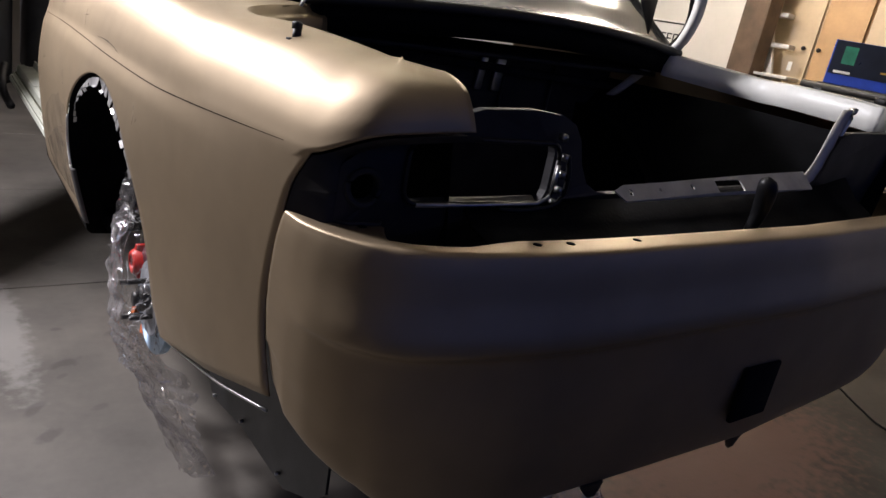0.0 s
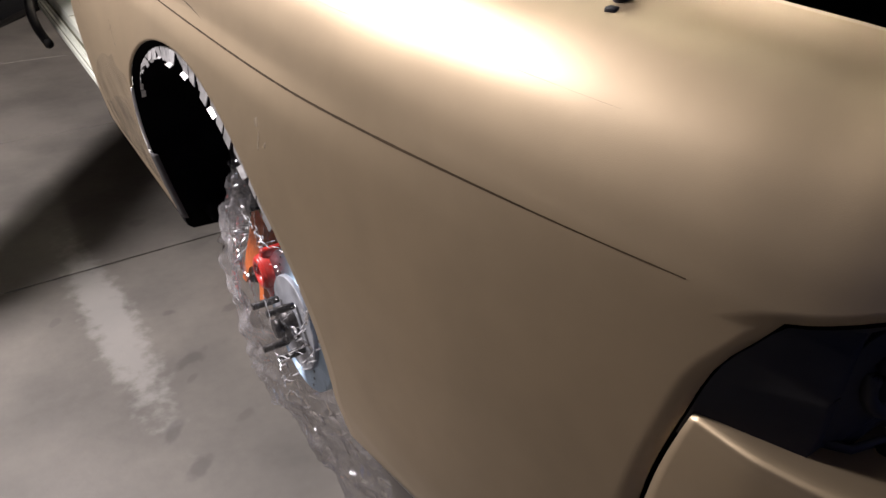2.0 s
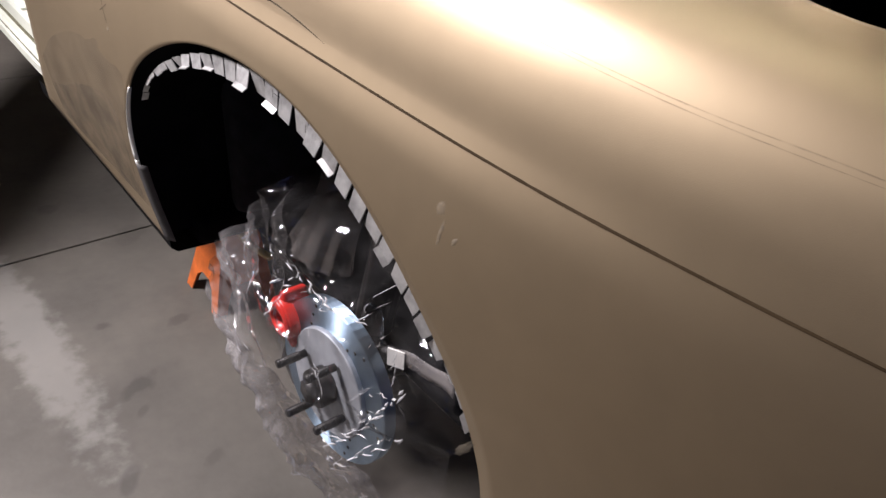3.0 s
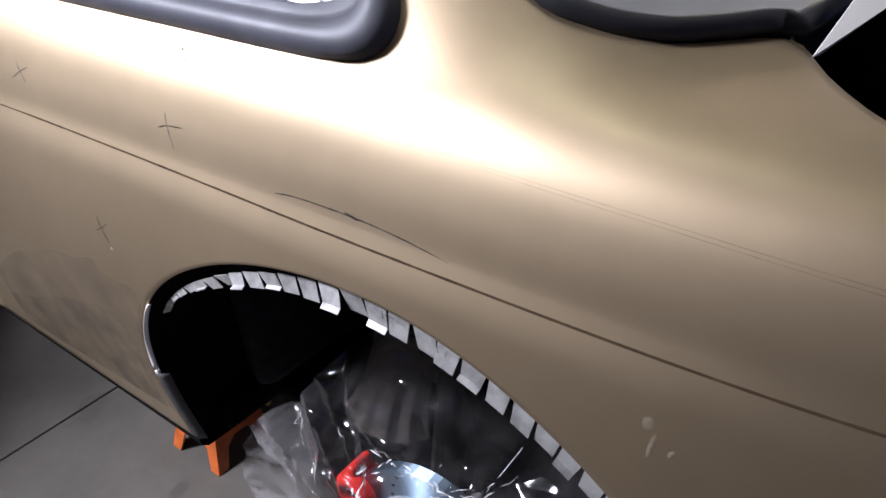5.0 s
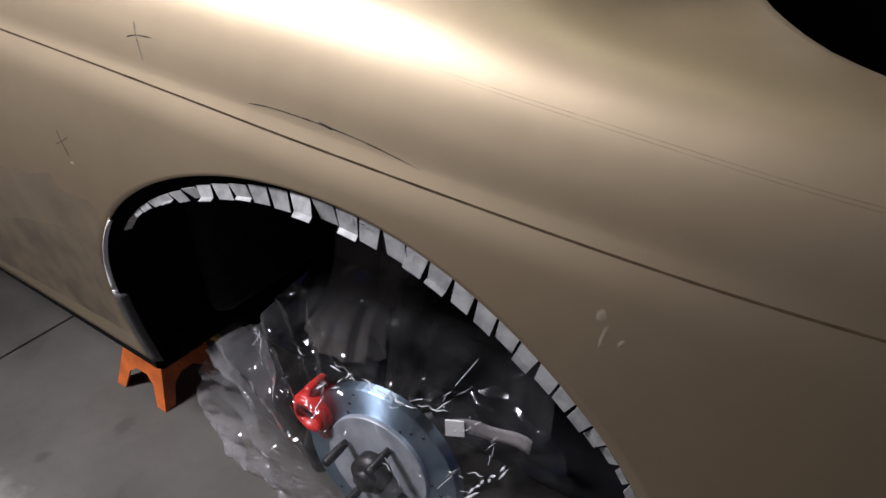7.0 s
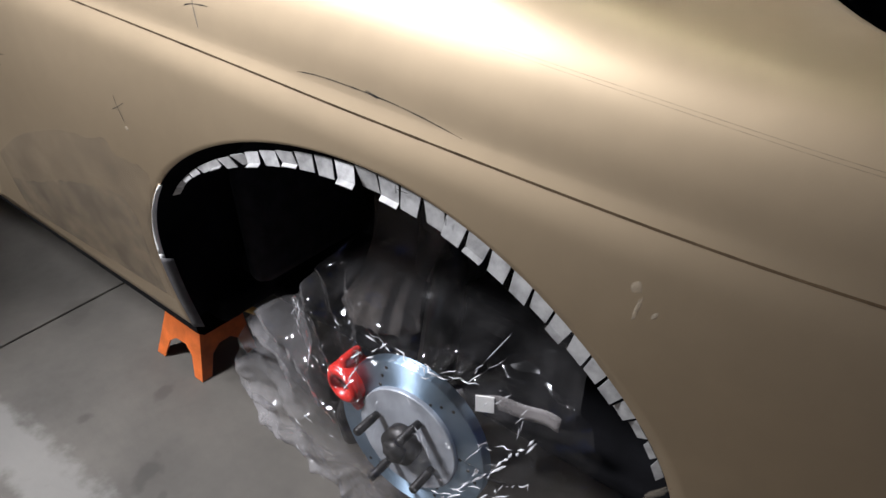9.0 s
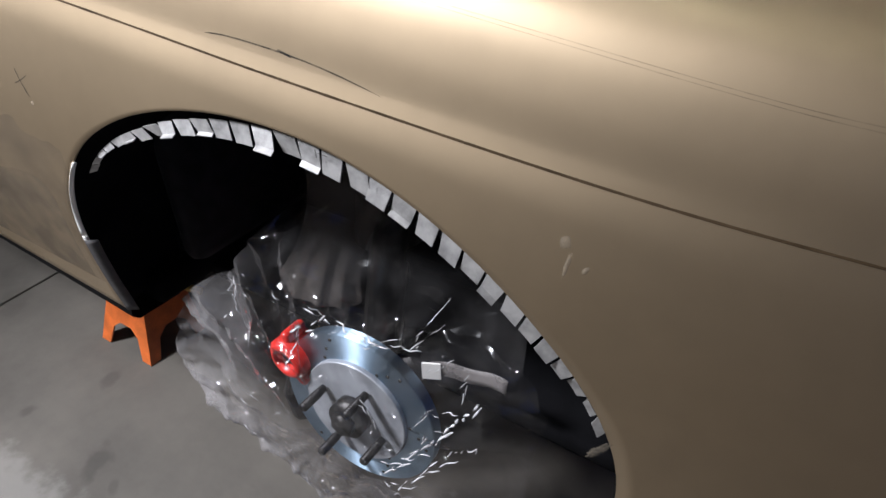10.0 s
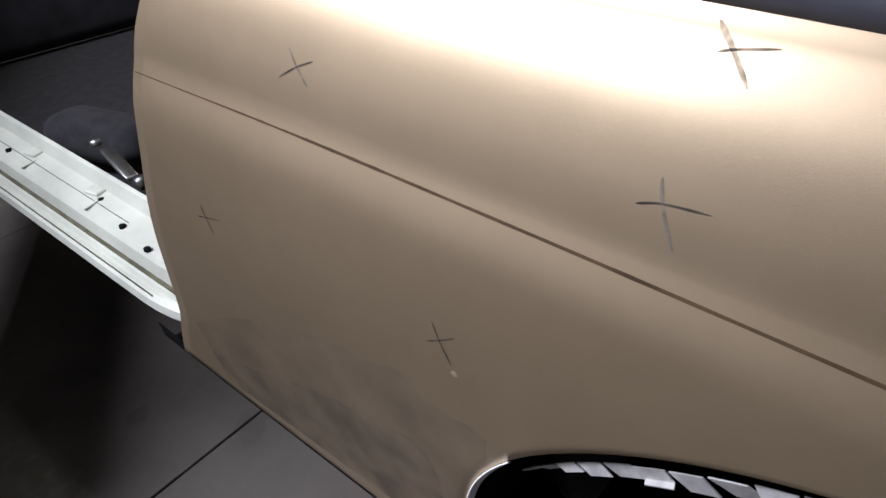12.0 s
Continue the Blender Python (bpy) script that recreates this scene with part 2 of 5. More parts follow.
def film_material():
    """Thin clear polythene: mostly see-through, with gloss on its creases and a little milky scatter."""
    m = bpy.data.materials.new("clear_polythene")
    m.use_nodes = True
    t = m.node_tree
    n, link = t.nodes, t.links.new
    n.remove(n["Principled BSDF"])
    out = n["Material Output"]
    clear, gloss, milk = n.new("ShaderNodeBsdfTransparent"), n.new("ShaderNodeBsdfGlossy"), n.new("ShaderNodeBsdfTranslucent")
    diff = n.new("ShaderNodeBsdfDiffuse")
    clear.inputs["Color"].default_value = (0.96, 0.95, 0.95, 1)
    gloss.inputs["Roughness"].default_value = 0.10
    milk.inputs["Color"].default_value = (0.75, 0.72, 0.72, 1)
    diff.inputs["Color"].default_value = (0.75, 0.72, 0.72, 1)
    a, b, c = n.new("ShaderNodeMixShader"), n.new("ShaderNodeMixShader"), n.new("ShaderNodeMixShader")
    weight = n.new("ShaderNodeLayerWeight")
    weight.inputs["Blend"].default_value = 0.22
    noise_tex = n.new("ShaderNodeTexNoise")
    noise_tex.inputs["Scale"].default_value, noise_tex.inputs["Detail"].default_value = 14, 6
    geo = n.new("ShaderNodeNewGeometry")
    link(geo.outputs["Position"], noise_tex.inputs["Vector"])
    haze = n.new("ShaderNodeMapRange")
    haze.inputs["From Min"].default_value, haze.inputs["From Max"].default_value = 0.35, 0.7
    haze.inputs["To Min"].default_value, haze.inputs["To Max"].default_value = 0.004, 0.035
    away = n.new("ShaderNodeVectorMath")
    away.operation = "DISTANCE"
    away.inputs[1].default_value = (0.10, 0.93, 0.70)
    grow = n.new("ShaderNodeMapRange")
    grow.inputs["From Min"].default_value, grow.inputs["From Max"].default_value = 0.30, 0.56
    grow.inputs["To Min"].default_value, grow.inputs["To Max"].default_value = 0.01, 0.52
    both = n.new("ShaderNodeMath")
    both.operation = "MULTIPLY_ADD"
    link(geo.outputs["Position"], away.inputs[0])
    link(away.outputs["Value"], grow.inputs["Value"])
    link(grow.outputs["Result"], both.inputs[0])
    link(noise_tex.outputs["Fac"], both.inputs[1])
    link(haze.outputs["Result"], both.inputs[2])
    link(noise_tex.outputs["Fac"], haze.inputs["Value"])
    link(milk.outputs[0], a.inputs[1])
    link(diff.outputs[0], a.inputs[2])
    link(both.outputs[0], b.inputs[0])
    link(clear.outputs[0], b.inputs[1])
    link(a.outputs[0], b.inputs[2])
    # crumpled film breaks into small flat facets, each with its own tilt
    shift, push, cells, tilt, lean = n.new("ShaderNodeTexNoise"), n.new("ShaderNodeVectorMath"), n.new("ShaderNodeTexVoronoi"), n.new("ShaderNodeVectorMath"), n.new("ShaderNodeVectorMath")
    stretch = n.new("ShaderNodeMapping")
    shift.inputs["Scale"].default_value, shift.inputs["Detail"].default_value = 9, 2
    push.operation, push.inputs[1].default_value = "MULTIPLY_ADD", (0.11, 0.11, 0.11)
    stretch.inputs["Rotation"].default_value, stretch.inputs["Scale"].default_value = (0.7, 0.0, 0.0), (1.0, 0.42, 1.3)
    cells.inputs["Scale"].default_value = 60
    tilt.operation, tilt.inputs[1].default_value = "SUBTRACT", (0.5, 0.5, 0.5)
    lean.operation, lean.inputs[1].default_value = "MULTIPLY_ADD", (1.3, 1.3, 1.3)
    link(geo.outputs["Position"], shift.inputs["Vector"])
    link(shift.outputs["Color"], push.inputs[0])
    link(geo.outputs["Position"], push.inputs[2])
    link(push.outputs[0], stretch.inputs["Vector"])
    link(stretch.outputs[0], cells.inputs["Vector"])
    link(cells.outputs["Color"], tilt.inputs[0])
    link(tilt.outputs[0], lean.inputs[0])
    link(geo.outputs["Normal"], lean.inputs[2])
    link(lean.outputs[0], gloss.inputs["Normal"])
    shine = n.new("ShaderNodeMath")
    shine.operation, shine.inputs[1].default_value, shine.use_clamp = "MULTIPLY_ADD", 0.22, True
    shine.inputs[2].default_value = 0.05
    link(weight.outputs["Fresnel"], shine.inputs[0])
    link(shine.outputs["Value"], c.inputs[0])
    link(b.outputs[0], c.inputs[1])
    link(gloss.outputs[0], c.inputs[2])
    link(c.outputs[0], out.inputs["Surface"])
    return m


FILM = film_material()
# White slivers laid on the film paint its glints.
FILM_GLINT = material("white_film_glint", (0.70, 0.69, 0.70), 0.12, 0.0, 0.05, 90, 300, coat=1.0, coat_rough=0.08, alpha=0.72)
NECK = material("grey_gathered_film", (0.155, 0.138, 0.125), 0.5, 0.0, 0.35, 24, 120, 0.25, 90, spec=0.3, alpha=0.40)

# ---------------------------------------------------------------- mesh helpers


def part(name, bm, mat, parent=None, label="", smooth=True):
    """Link a bmesh as one mesh object, under a thing or a part where a parent is given."""
    data = bpy.data.meshes.new(name)
    bm.normal_update()
    for f in bm.faces:
        f.smooth = smooth
    bm.to_mesh(data)
    bm.free()
    data.materials.append(mat)
    ob = new(name, data)
    if parent:
        ob.parent = parent
    return tagged(ob, label)


def thing(name, label, category, group="", kind=""):
    return tagged(new(name), label, category, group, kind)


def box(bm, size, at, turn=None, bevel=0.0):
    """Add a box of that size, centred at a place, its edges bevelled."""
    m = Matrix.Translation(at) @ (turn or Matrix()) @ Matrix.Diagonal((*size, 1))
    made = bmesh.ops.create_cube(bm, size=1, matrix=m)["verts"]
    if bevel:
        edges = list({e for v in made for e in v.link_edges})
        bmesh.ops.bevel(bm, geom=edges, offset=bevel, segments=2, affect="EDGES", profile=0.5)
    return bm


def boxed(size, at, turn=None, bevel=0.0):
    return box(bmesh.new(), size, at, turn, bevel)


def rod(bm, a, b, r0, r1=None, sides=16):
    """Add a capped round bar from a to b."""
    a, b = Vector(a), Vector(b)
    m = Matrix.Translation((a + b) / 2) @ (b - a).to_track_quat("Z", "Y").to_matrix().to_4x4()
    bmesh.ops.create_cone(bm, cap_ends=True, segments=sides, radius1=r0, radius2=r0 if r1 is None else r1, depth=(b - a).length, matrix=m)
    return bm


def tube(bm, points, r, sides=8, taper=False):
    """Add a tube along a line of points."""
    points = [Vector(p) for p in points]
    rings = []
    for i, p in enumerate(points):
        way = (points[min(i + 1, len(points) - 1)] - points[max(i - 1, 0)]).normalized()
        up = Vector((0, 0, 1)) if abs(way.z) < 0.9 else Vector((1, 0, 0))
        u = way.cross(up).normalized()
        v = u.cross(way)
        k = r * (1 if not taper else max(0.15, math.sin(math.pi * min(1, 0.04 + 0.92 * i / (len(points) - 1)))))
        rings.append([bm.verts.new(p + k * (math.cos(a) * u + math.sin(a) * v)) for a in [2 * math.pi * j / sides for j in range(sides)]])
    for a, b in zip(rings, rings[1:]):
        for j in range(sides):
            bm.faces.new((a[j], a[(j + 1) % sides], b[(j + 1) % sides], b[j]))
    bm.faces.new(rings[0][::-1])
    bm.faces.new(rings[-1])
    return bm


def sheet(bm, rows):
    """Add a grid of faces through rows of points."""
    verts = [[bm.verts.new(p) for p in row] for row in rows]
    for a, b in zip(verts, verts[1:]):
        for j in range(len(a) - 1):
            bm.faces.new((a[j], a[j + 1], b[j + 1], b[j]))
    return bm


def thicken(bm, depth):
    """Give a sheet thickness, on the side away from its normals."""
    bm.normal_update()
    faces, rim = bm.faces[:], [e for e in bm.edges if e.is_boundary]
    under = {v: bm.verts.new(v.co - v.normal * depth) for v in bm.verts[:]}
    for f in faces:
        bm.faces.new([under[v] for v in reversed(f.verts)])
    for e in rim:
        loop = e.link_loops[0]
        p, q = loop.vert, loop.link_loop_next.vert
        bm.faces.new((q, p, under[p], under[q]))
    return bm


def spline(points, n):
    """n + 1 points on a smooth curve through the given tuples, evenly by index."""
    pts = [np.array(p, float) for p in points]
    out = []
    for k in range(n + 1):
        u = k / n * (len(pts) - 1)
        i = min(int(u), len(pts) - 2)
        f = u - i
        a, b, c, d = pts[max(i - 1, 0)], pts[i], pts[i + 1], pts[min(i + 2, len(pts) - 1)]
        out.append(0.5 * (2 * b + (c - a) * f + (2 * a - 5 * b + 4 * c - d) * f * f + (3 * b - a - 3 * c + d) * f**3))
    return out


def lookup(keys, values, s):
    """Catmull-Rom interpolation of values over rising keys."""
    s = min(max(s, keys[0]), keys[-1])
    i = min(max(j for j in range(len(keys)) if keys[j] <= s), len(keys) - 2)
    v = [np.array(x, float) for x in values]
    h = keys[i + 1] - keys[i]
    f = (s - keys[i]) / h
    m0 = (v[i + 1] - v[i - 1]) / (keys[i + 1] - keys[i - 1]) * h if i > 0 else v[i + 1] - v[i]
    m1 = (v[i + 2] - v[i]) / (keys[i + 2] - keys[i]) * h if i + 2 < len(keys) else v[i + 1] - v[i]
    return (2 * f**3 - 3 * f * f + 1) * v[i] + (f**3 - 2 * f * f + f) * m0 + (3 * f * f - 2 * f**3) * v[i + 1] + (f**3 - f * f) * m1


def plate(outline, holes=()):
    """A flat sheet, in the xz plane at y = 0, with holes: loops of (x, z)."""
    bm = bmesh.new()
    edges = []
    for loop in (outline, *holes):
        vs = [bm.verts.new((x, 0, z)) for x, z in loop]
        edges += [bm.edges.new((vs[i], vs[(i + 1) % len(vs)])) for i in range(len(vs))]
    bmesh.ops.triangle_fill(bm, use_beauty=True, use_dissolve=False, edges=edges)
    return bm


def rounded(x0, z0, x1, z1, r, n=5):
    """A rectangle with round corners, as a loop."""
    out = []
    for cx, cz, a0 in ((x1 - r, z1 - r, 0), (x0 + r, z1 - r, 90), (x0 + r, z0 + r, 180), (x1 - r, z0 + r, 270)):
        out += [(cx + r * math.cos(radians(a0 + 90 * k / n)), cz + r * math.sin(radians(a0 + 90 * k / n))) for k in range(n + 1)]
    return out


def circle(cx, cz, r, n=20):
    return [(cx + r * math.cos(2 * math.pi * k / n), cz + r * math.sin(2 * math.pi * k / n)) for k in range(n)]


def blob(cx, cy, rx, ry, turn, seed, rough=0.3, n=40):
    """An uneven closed outline."""
    out = []
    for k in range(n):
        a = 2 * math.pi * k / n
        w = 1 + rough * noise.noise(Vector((2.2 * math.cos(a), 2.2 * math.sin(a), seed * 7.3))) + rough * 0.5 * noise.noise(Vector((6 * math.cos(a), 6 * math.sin(a), seed * 3.1)))
        x, y = rx * w * math.cos(a), ry * w * math.sin(a)
        out.append((cx + x * math.cos(turn) - y * math.sin(turn), cy + x * math.sin(turn) + y * math.cos(turn)))
    return out


# ---------------------------------------------------------------- the garage
FLOOR_TURN = radians(2.5)
JOINTS = (2.30, 3.55, 4.80)


def make_floor():
    bed = part("floor", boxed((11, 10.5, 0.1), (1.2, 3.2, -0.065)), JOINT)
    tagged(bed, "worn grey concrete garage floor with joints and stains", "floor", kind="structure")
    c, s = math.cos(FLOOR_TURN), math.sin(FLOOR_TURN)
    edges = (-1.5, *JOINTS, 8.0)
    for a, b in zip(edges, edges[1:]):
        slab = boxed((11, b - a - 0.006, 0.03), (1.2, (a + b) / 2, -0.015), bevel=0.003)
        bmesh.ops.transform(slab, matrix=Matrix.Rotation(FLOOR_TURN, 4, "Z"), verts=slab.verts)
        part("slab", slab, CONCRETE, bed, smooth=False)
    return bed


floor = make_floor()
# Unseen walls, kept dark so little light bounces back onto the car.
UNSEEN_WALL = material("unseen_dark_wall", (0.13, 0.115, 0.10), 0.8, 0.0, 0.2, 2, 30, 0.15, 60)
DARK_GROUND = material("unseen_dark_ground", (0.045, 0.045, 0.047), 0.85, 0.0, 0.3, 3, 80, 0.4, 120)
walls = (("wall_right", (0.12, 8.6, 2.8), (4.88, 2.9, 1.4), WHITEWALL, "white painted garage wall"), ("wall_left", (0.12, 8.6, 2.8), (-3.66, 2.9, 1.4), UNSEEN_WALL, "unseen garage wall, kept dark against bounced light"),
         ("wall_front", (8.4, 0.12, 2.8), (0.6, 7.14, 1.4), UNSEEN_WALL, "unseen end wall of the garage, kept dark against bounced light"))
for name, size, at, mat, label in walls:
    tagged(part(name, boxed(size, at), mat, smooth=False), label, "wall", kind="structure")
tagged(part("ceiling", boxed((8.7, 8.6, 0.1), (0.6, 2.9, 2.85)), CEILING, smooth=False), "plain board ceiling", "ceiling", kind="structure")
# Unseen lintel, placed so the blue sky shows in the bumper.
tagged(part("wall_back", boxed((8.4, 0.12, 0.55), (0.6, -1.34, 2.52)), UNSEEN_WALL, smooth=False), "unseen lintel, set so sky light reaches the bumper", "wall", kind="structure")
# Unseen ground, its dark tone limits light bounced onto the bumper.
tagged(part("ground", boxed((160, 160, 0.1), (0, -60, -0.18)), DARK_GROUND, smooth=False), "unseen ground outside the garage, kept dark against bounced light", "ground", kind="structure")


def glow(name, colour, power):
    m = bpy.data.materials.new(name)
    m.use_nodes = True
    n = m.node_tree.nodes
    e = n.new("ShaderNodeEmission")
    e.inputs[0].default_value, e.inputs[1].default_value = (*colour, 1), power
    m.node_tree.links.new(e.outputs[0], n["Material Output"].inputs["Surface"])
    return m


TUBE_GLOW = glow("lit_tube", (1.0, 0.86, 0.70), 300)


COOL_FILL = glow("cool_fill_tube", (0.97, 1.0, 0.90), 42)


def make_fixture(x, y, shine):
    t = thing("ceiling_light", "unseen long fluorescent ceiling batten with a white body", "lamp", "ceiling lights")
    part("housing", boxed((0.12, 1.3, 0.06), (x, y, TUBE_Z + 0.01), bevel=0.008), WHITEP, t)
    part("bracket", boxed((0.05, 0.9, 0.1), (x, y, TUBE_Z + 0.08), bevel=0.004), ALU, t)
    part("tube", rod(bmesh.new(), (x, y - 0.6, TUBE_Z - 0.045), (x, y + 0.6, TUBE_Z - 0.045), 0.019, sides=12), shine, t, "lit fluorescent tube")
    return t


make_fixture(TUBE_AT[0], TUBE_AT[1], TUBE_GLOW)
# Unseen cool tube added over the car as fill light.
make_fixture(0.45, 1.5, COOL_FILL)


# Unseen head and tripod, added only to carry the spot light.
def unseen_lamp(x, y, z):
    t = thing("unseen_lamp", "unseen lamp head on a tripod stand, added for the spot light", "lamp")
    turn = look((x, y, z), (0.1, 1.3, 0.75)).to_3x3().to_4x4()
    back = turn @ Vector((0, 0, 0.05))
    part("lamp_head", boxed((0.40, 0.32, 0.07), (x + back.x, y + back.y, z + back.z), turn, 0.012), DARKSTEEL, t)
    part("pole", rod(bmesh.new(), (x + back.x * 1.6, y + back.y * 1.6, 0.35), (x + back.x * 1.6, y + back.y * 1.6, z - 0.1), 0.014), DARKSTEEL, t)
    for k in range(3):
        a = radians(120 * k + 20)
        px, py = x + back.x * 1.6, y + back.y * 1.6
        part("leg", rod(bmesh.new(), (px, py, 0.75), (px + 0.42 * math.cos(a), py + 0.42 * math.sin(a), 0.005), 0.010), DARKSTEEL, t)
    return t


unseen_lamp(*LAMP_AT)

# ---------------------------------------------------------------- the car
CENTRE = 0.85  # the car's middle plane
car = thing("car", "stripped two-door coupe in matt gold paint raised on stands", "car")

PLAN_S = (-0.02, 0.05, 0.125, 0.2, 0.29, 0.45, 0.7, 1.0, 1.4, 1.9, 2.3)
PLAN_XY = ((0.211, 0.149), (0.152, 0.160), (0.098, 0.187), (0.060, 0.243), (0.040, 0.330), (0.022, 0.470), (0.006, 0.7), (0.0, 1.0), (0.0, 1.4), (-0.004, 1.9), (-0.004, 2.3))


def plan(s):
    """The body's outline from above at the height of its side line, and the way inwards."""
    p = lookup(PLAN_S, PLAN_XY, s)
    q = lookup(PLAN_S, PLAN_XY, s + 0.004) - lookup(PLAN_S, PLAN_XY, s - 0.004)
    q = q / np.linalg.norm(q)
    return p, np.array((q[1], -q[0]))


SIDE_Z = (0.50, 0.56, 0.62, 0.70, 0.80, 0.90, 1.0, 1.05)
SIDE_D = ((0.046,), (0.033,), (0.018,), (0.001,), (-0.013,), (-0.021,), (-0.013,), (0.0,))
SIDE_LINE = 1.05


def flank(s, z):
    """A point on the body's side below its side line."""
    p, way = plan(s)
    d = float(lookup(SIDE_Z, SIDE_D, z)[0])
    if s < 0.8:
        d = max(d, 0) * (0.55 + 0.45 * max(0, (s - 0.2) / 0.6)) + min(d, 0) * max(0.1, (s - 0.2) / 0.6) + max(0, 0.66 - z) * 0.35 * (0.8 - s) / 0.6
    return Vector((*(p + way * d), z))


UPPER_S = (-0.02, 0.05, 0.125, 0.21, 0.26, 0.35, 0.5, 0.6, 0.7, 0.76, 0.81, 0.9, 1.0, 1.2, 1.5, 2.3)
UPPER = (
    ((0, 1.108), (0.002, 1.12), (0.008, 1.135), (0.018, 1.150), (0.030, 1.158), (0.045, 1.163), (0.06, 1.165)),
    ((0, 1.100), (0.003, 1.115), (0.011, 1.133), (0.026, 1.151), (0.045, 1.160), (0.065, 1.165), (0.08, 1.168)),
    ((0, 1.086), (0.005, 1.106), (0.017, 1.130), (0.037, 1.150), (0.062, 1.161), (0.085, 1.167), (0.105, 1.170)),
    ((0, 1.050), (0.008, 1.085), (0.024, 1.120), (0.048, 1.146), (0.068, 1.158), (0.092, 1.165), (0.114, 1.169)),
    ((0, 1.050), (0.008, 1.086), (0.023, 1.121), (0.047, 1.147), (0.068, 1.160), (0.092, 1.167), (0.117, 1.1715)),
    ((0, 1.050), (0.008, 1.087), (0.022, 1.122), (0.045, 1.149), (0.068, 1.163), (0.096, 1.171), (0.123, 1.1755)),
    ((0, 1.050), (0.008, 1.087), (0.021, 1.122), (0.043, 1.149), (0.070, 1.165), (0.096, 1.173), (0.120, 1.179)),
    ((0, 1.050), (0.007, 1.087), (0.020, 1.122), (0.040, 1.150), (0.064, 1.165), (0.084, 1.172), (0.102, 1.177)),
    ((0, 1.050), (0.007, 1.087), (0.019, 1.122), (0.038, 1.150), (0.066, 1.166), (0.098, 1.176), (0.135, 1.184)),
    ((0, 1.050), (0.007, 1.087), (0.019, 1.1225), (0.0385, 1.1505), (0.068, 1.168), (0.125, 1.182), (0.205, 1.193)),
    ((0, 1.050), (0.007, 1.087), (0.019, 1.123), (0.038, 1.151), (0.070, 1.170), (0.160, 1.188), (0.290, 1.203)),
    ((0, 1.050), (0.007, 1.087), (0.019, 1.125), (0.037, 1.153), (0.066, 1.174), (0.120, 1.190), (0.190, 1.206)),
    ((0, 1.050), (0.007, 1.088), (0.019, 1.127), (0.036, 1.157), (0.060, 1.180), (0.095, 1.206), (0.14, 1.240)),
    ((0, 1.050), (0.007, 1.089), (0.018, 1.129), (0.034, 1.160), (0.055, 1.188), (0.12, 1.29), (0.20, 1.40)),
    ((0, 1.050), (0.007, 1.089), (0.018, 1.129), (0.034, 1.160), (0.056, 1.19), (0.16, 1.37), (0.30, 1.56)),
    ((0, 1.050), (0.007, 1.089), (0.018, 1.129), (0.034, 1.160), (0.056, 1.19), (0.16, 1.37), (0.30, 1.56)),
)


def shoulder(s, v):
    """A point on the body above its side line; v runs from 0 at the line to 6 at the opening's edge."""
    # the cut rear end leans forward towards its top
    s += 0.024 * (v / 6) * max(0.0, 0.05 - s) / 0.07
    p, way = plan(s)
    rows = [lookup(UPPER_S, [u[k] for u in UPPER], s) for k in range(7)]
    rows[0][1] = SIDE_LINE if s > 0.21 else rows[0][1]
    d, z = lookup(tuple(range(7)), rows, v)
    return Vector((*(p + way * d), z))


ARCH_Y, ARCH_Z, ARCH_A, ARCH_REAR, ARCH_B = 1.077, 0.700, 0.393, 0.380, 0.288


def arch(a, grow=0.0):
    """The cut wheel arch as (s, z): a runs from -1 (front foot) over 0..1 (the curve) to 2 (rear foot)."""
    if a < 0:
        return (ARCH_Y + ARCH_A + grow - 0.012 * a * a, ARCH_Z + a * (ARCH_Z - 0.548))
    if a > 1:
        return (ARCH_Y - ARCH_REAR - grow + 0.010 * (a - 1), ARCH_Z - (a - 1) * (ARCH_Z - 0.585))
    t = math.pi * a
    # the rear shoulder of the cut is a little flatter than an ellipse
    grow -= 0.0055 * math.sin(2 * t) ** 2 if a > 0.5 else 0.0
    return (ARCH_Y + ((ARCH_A if a < 0.5 else ARCH_REAR) + grow) * math.cos(t), ARCH_Z + (ARCH_B + grow) * math.sin(t))


def door_edge(z):
    return float(lookup((0.58, 0.62, 0.66, 0.725, 0.85, 0.95, 1.05, 1.12, 1.6), ((2.00,), (1.975,), (1.950,), (1.912,), (1.884,), (1.866,), (1.862,), (1.84,), (1.62,)), z)[0])


def rear_edge(z):
    return float(lookup((0.66, 0.75, 0.83, 0.90, 0.97, 1.01, 1.035, 1.05), ((0.205,), (0.240,), (0.257,), (0.256,), (0.244,), (0.234,), (0.219,), (0.210,)), z)[0])


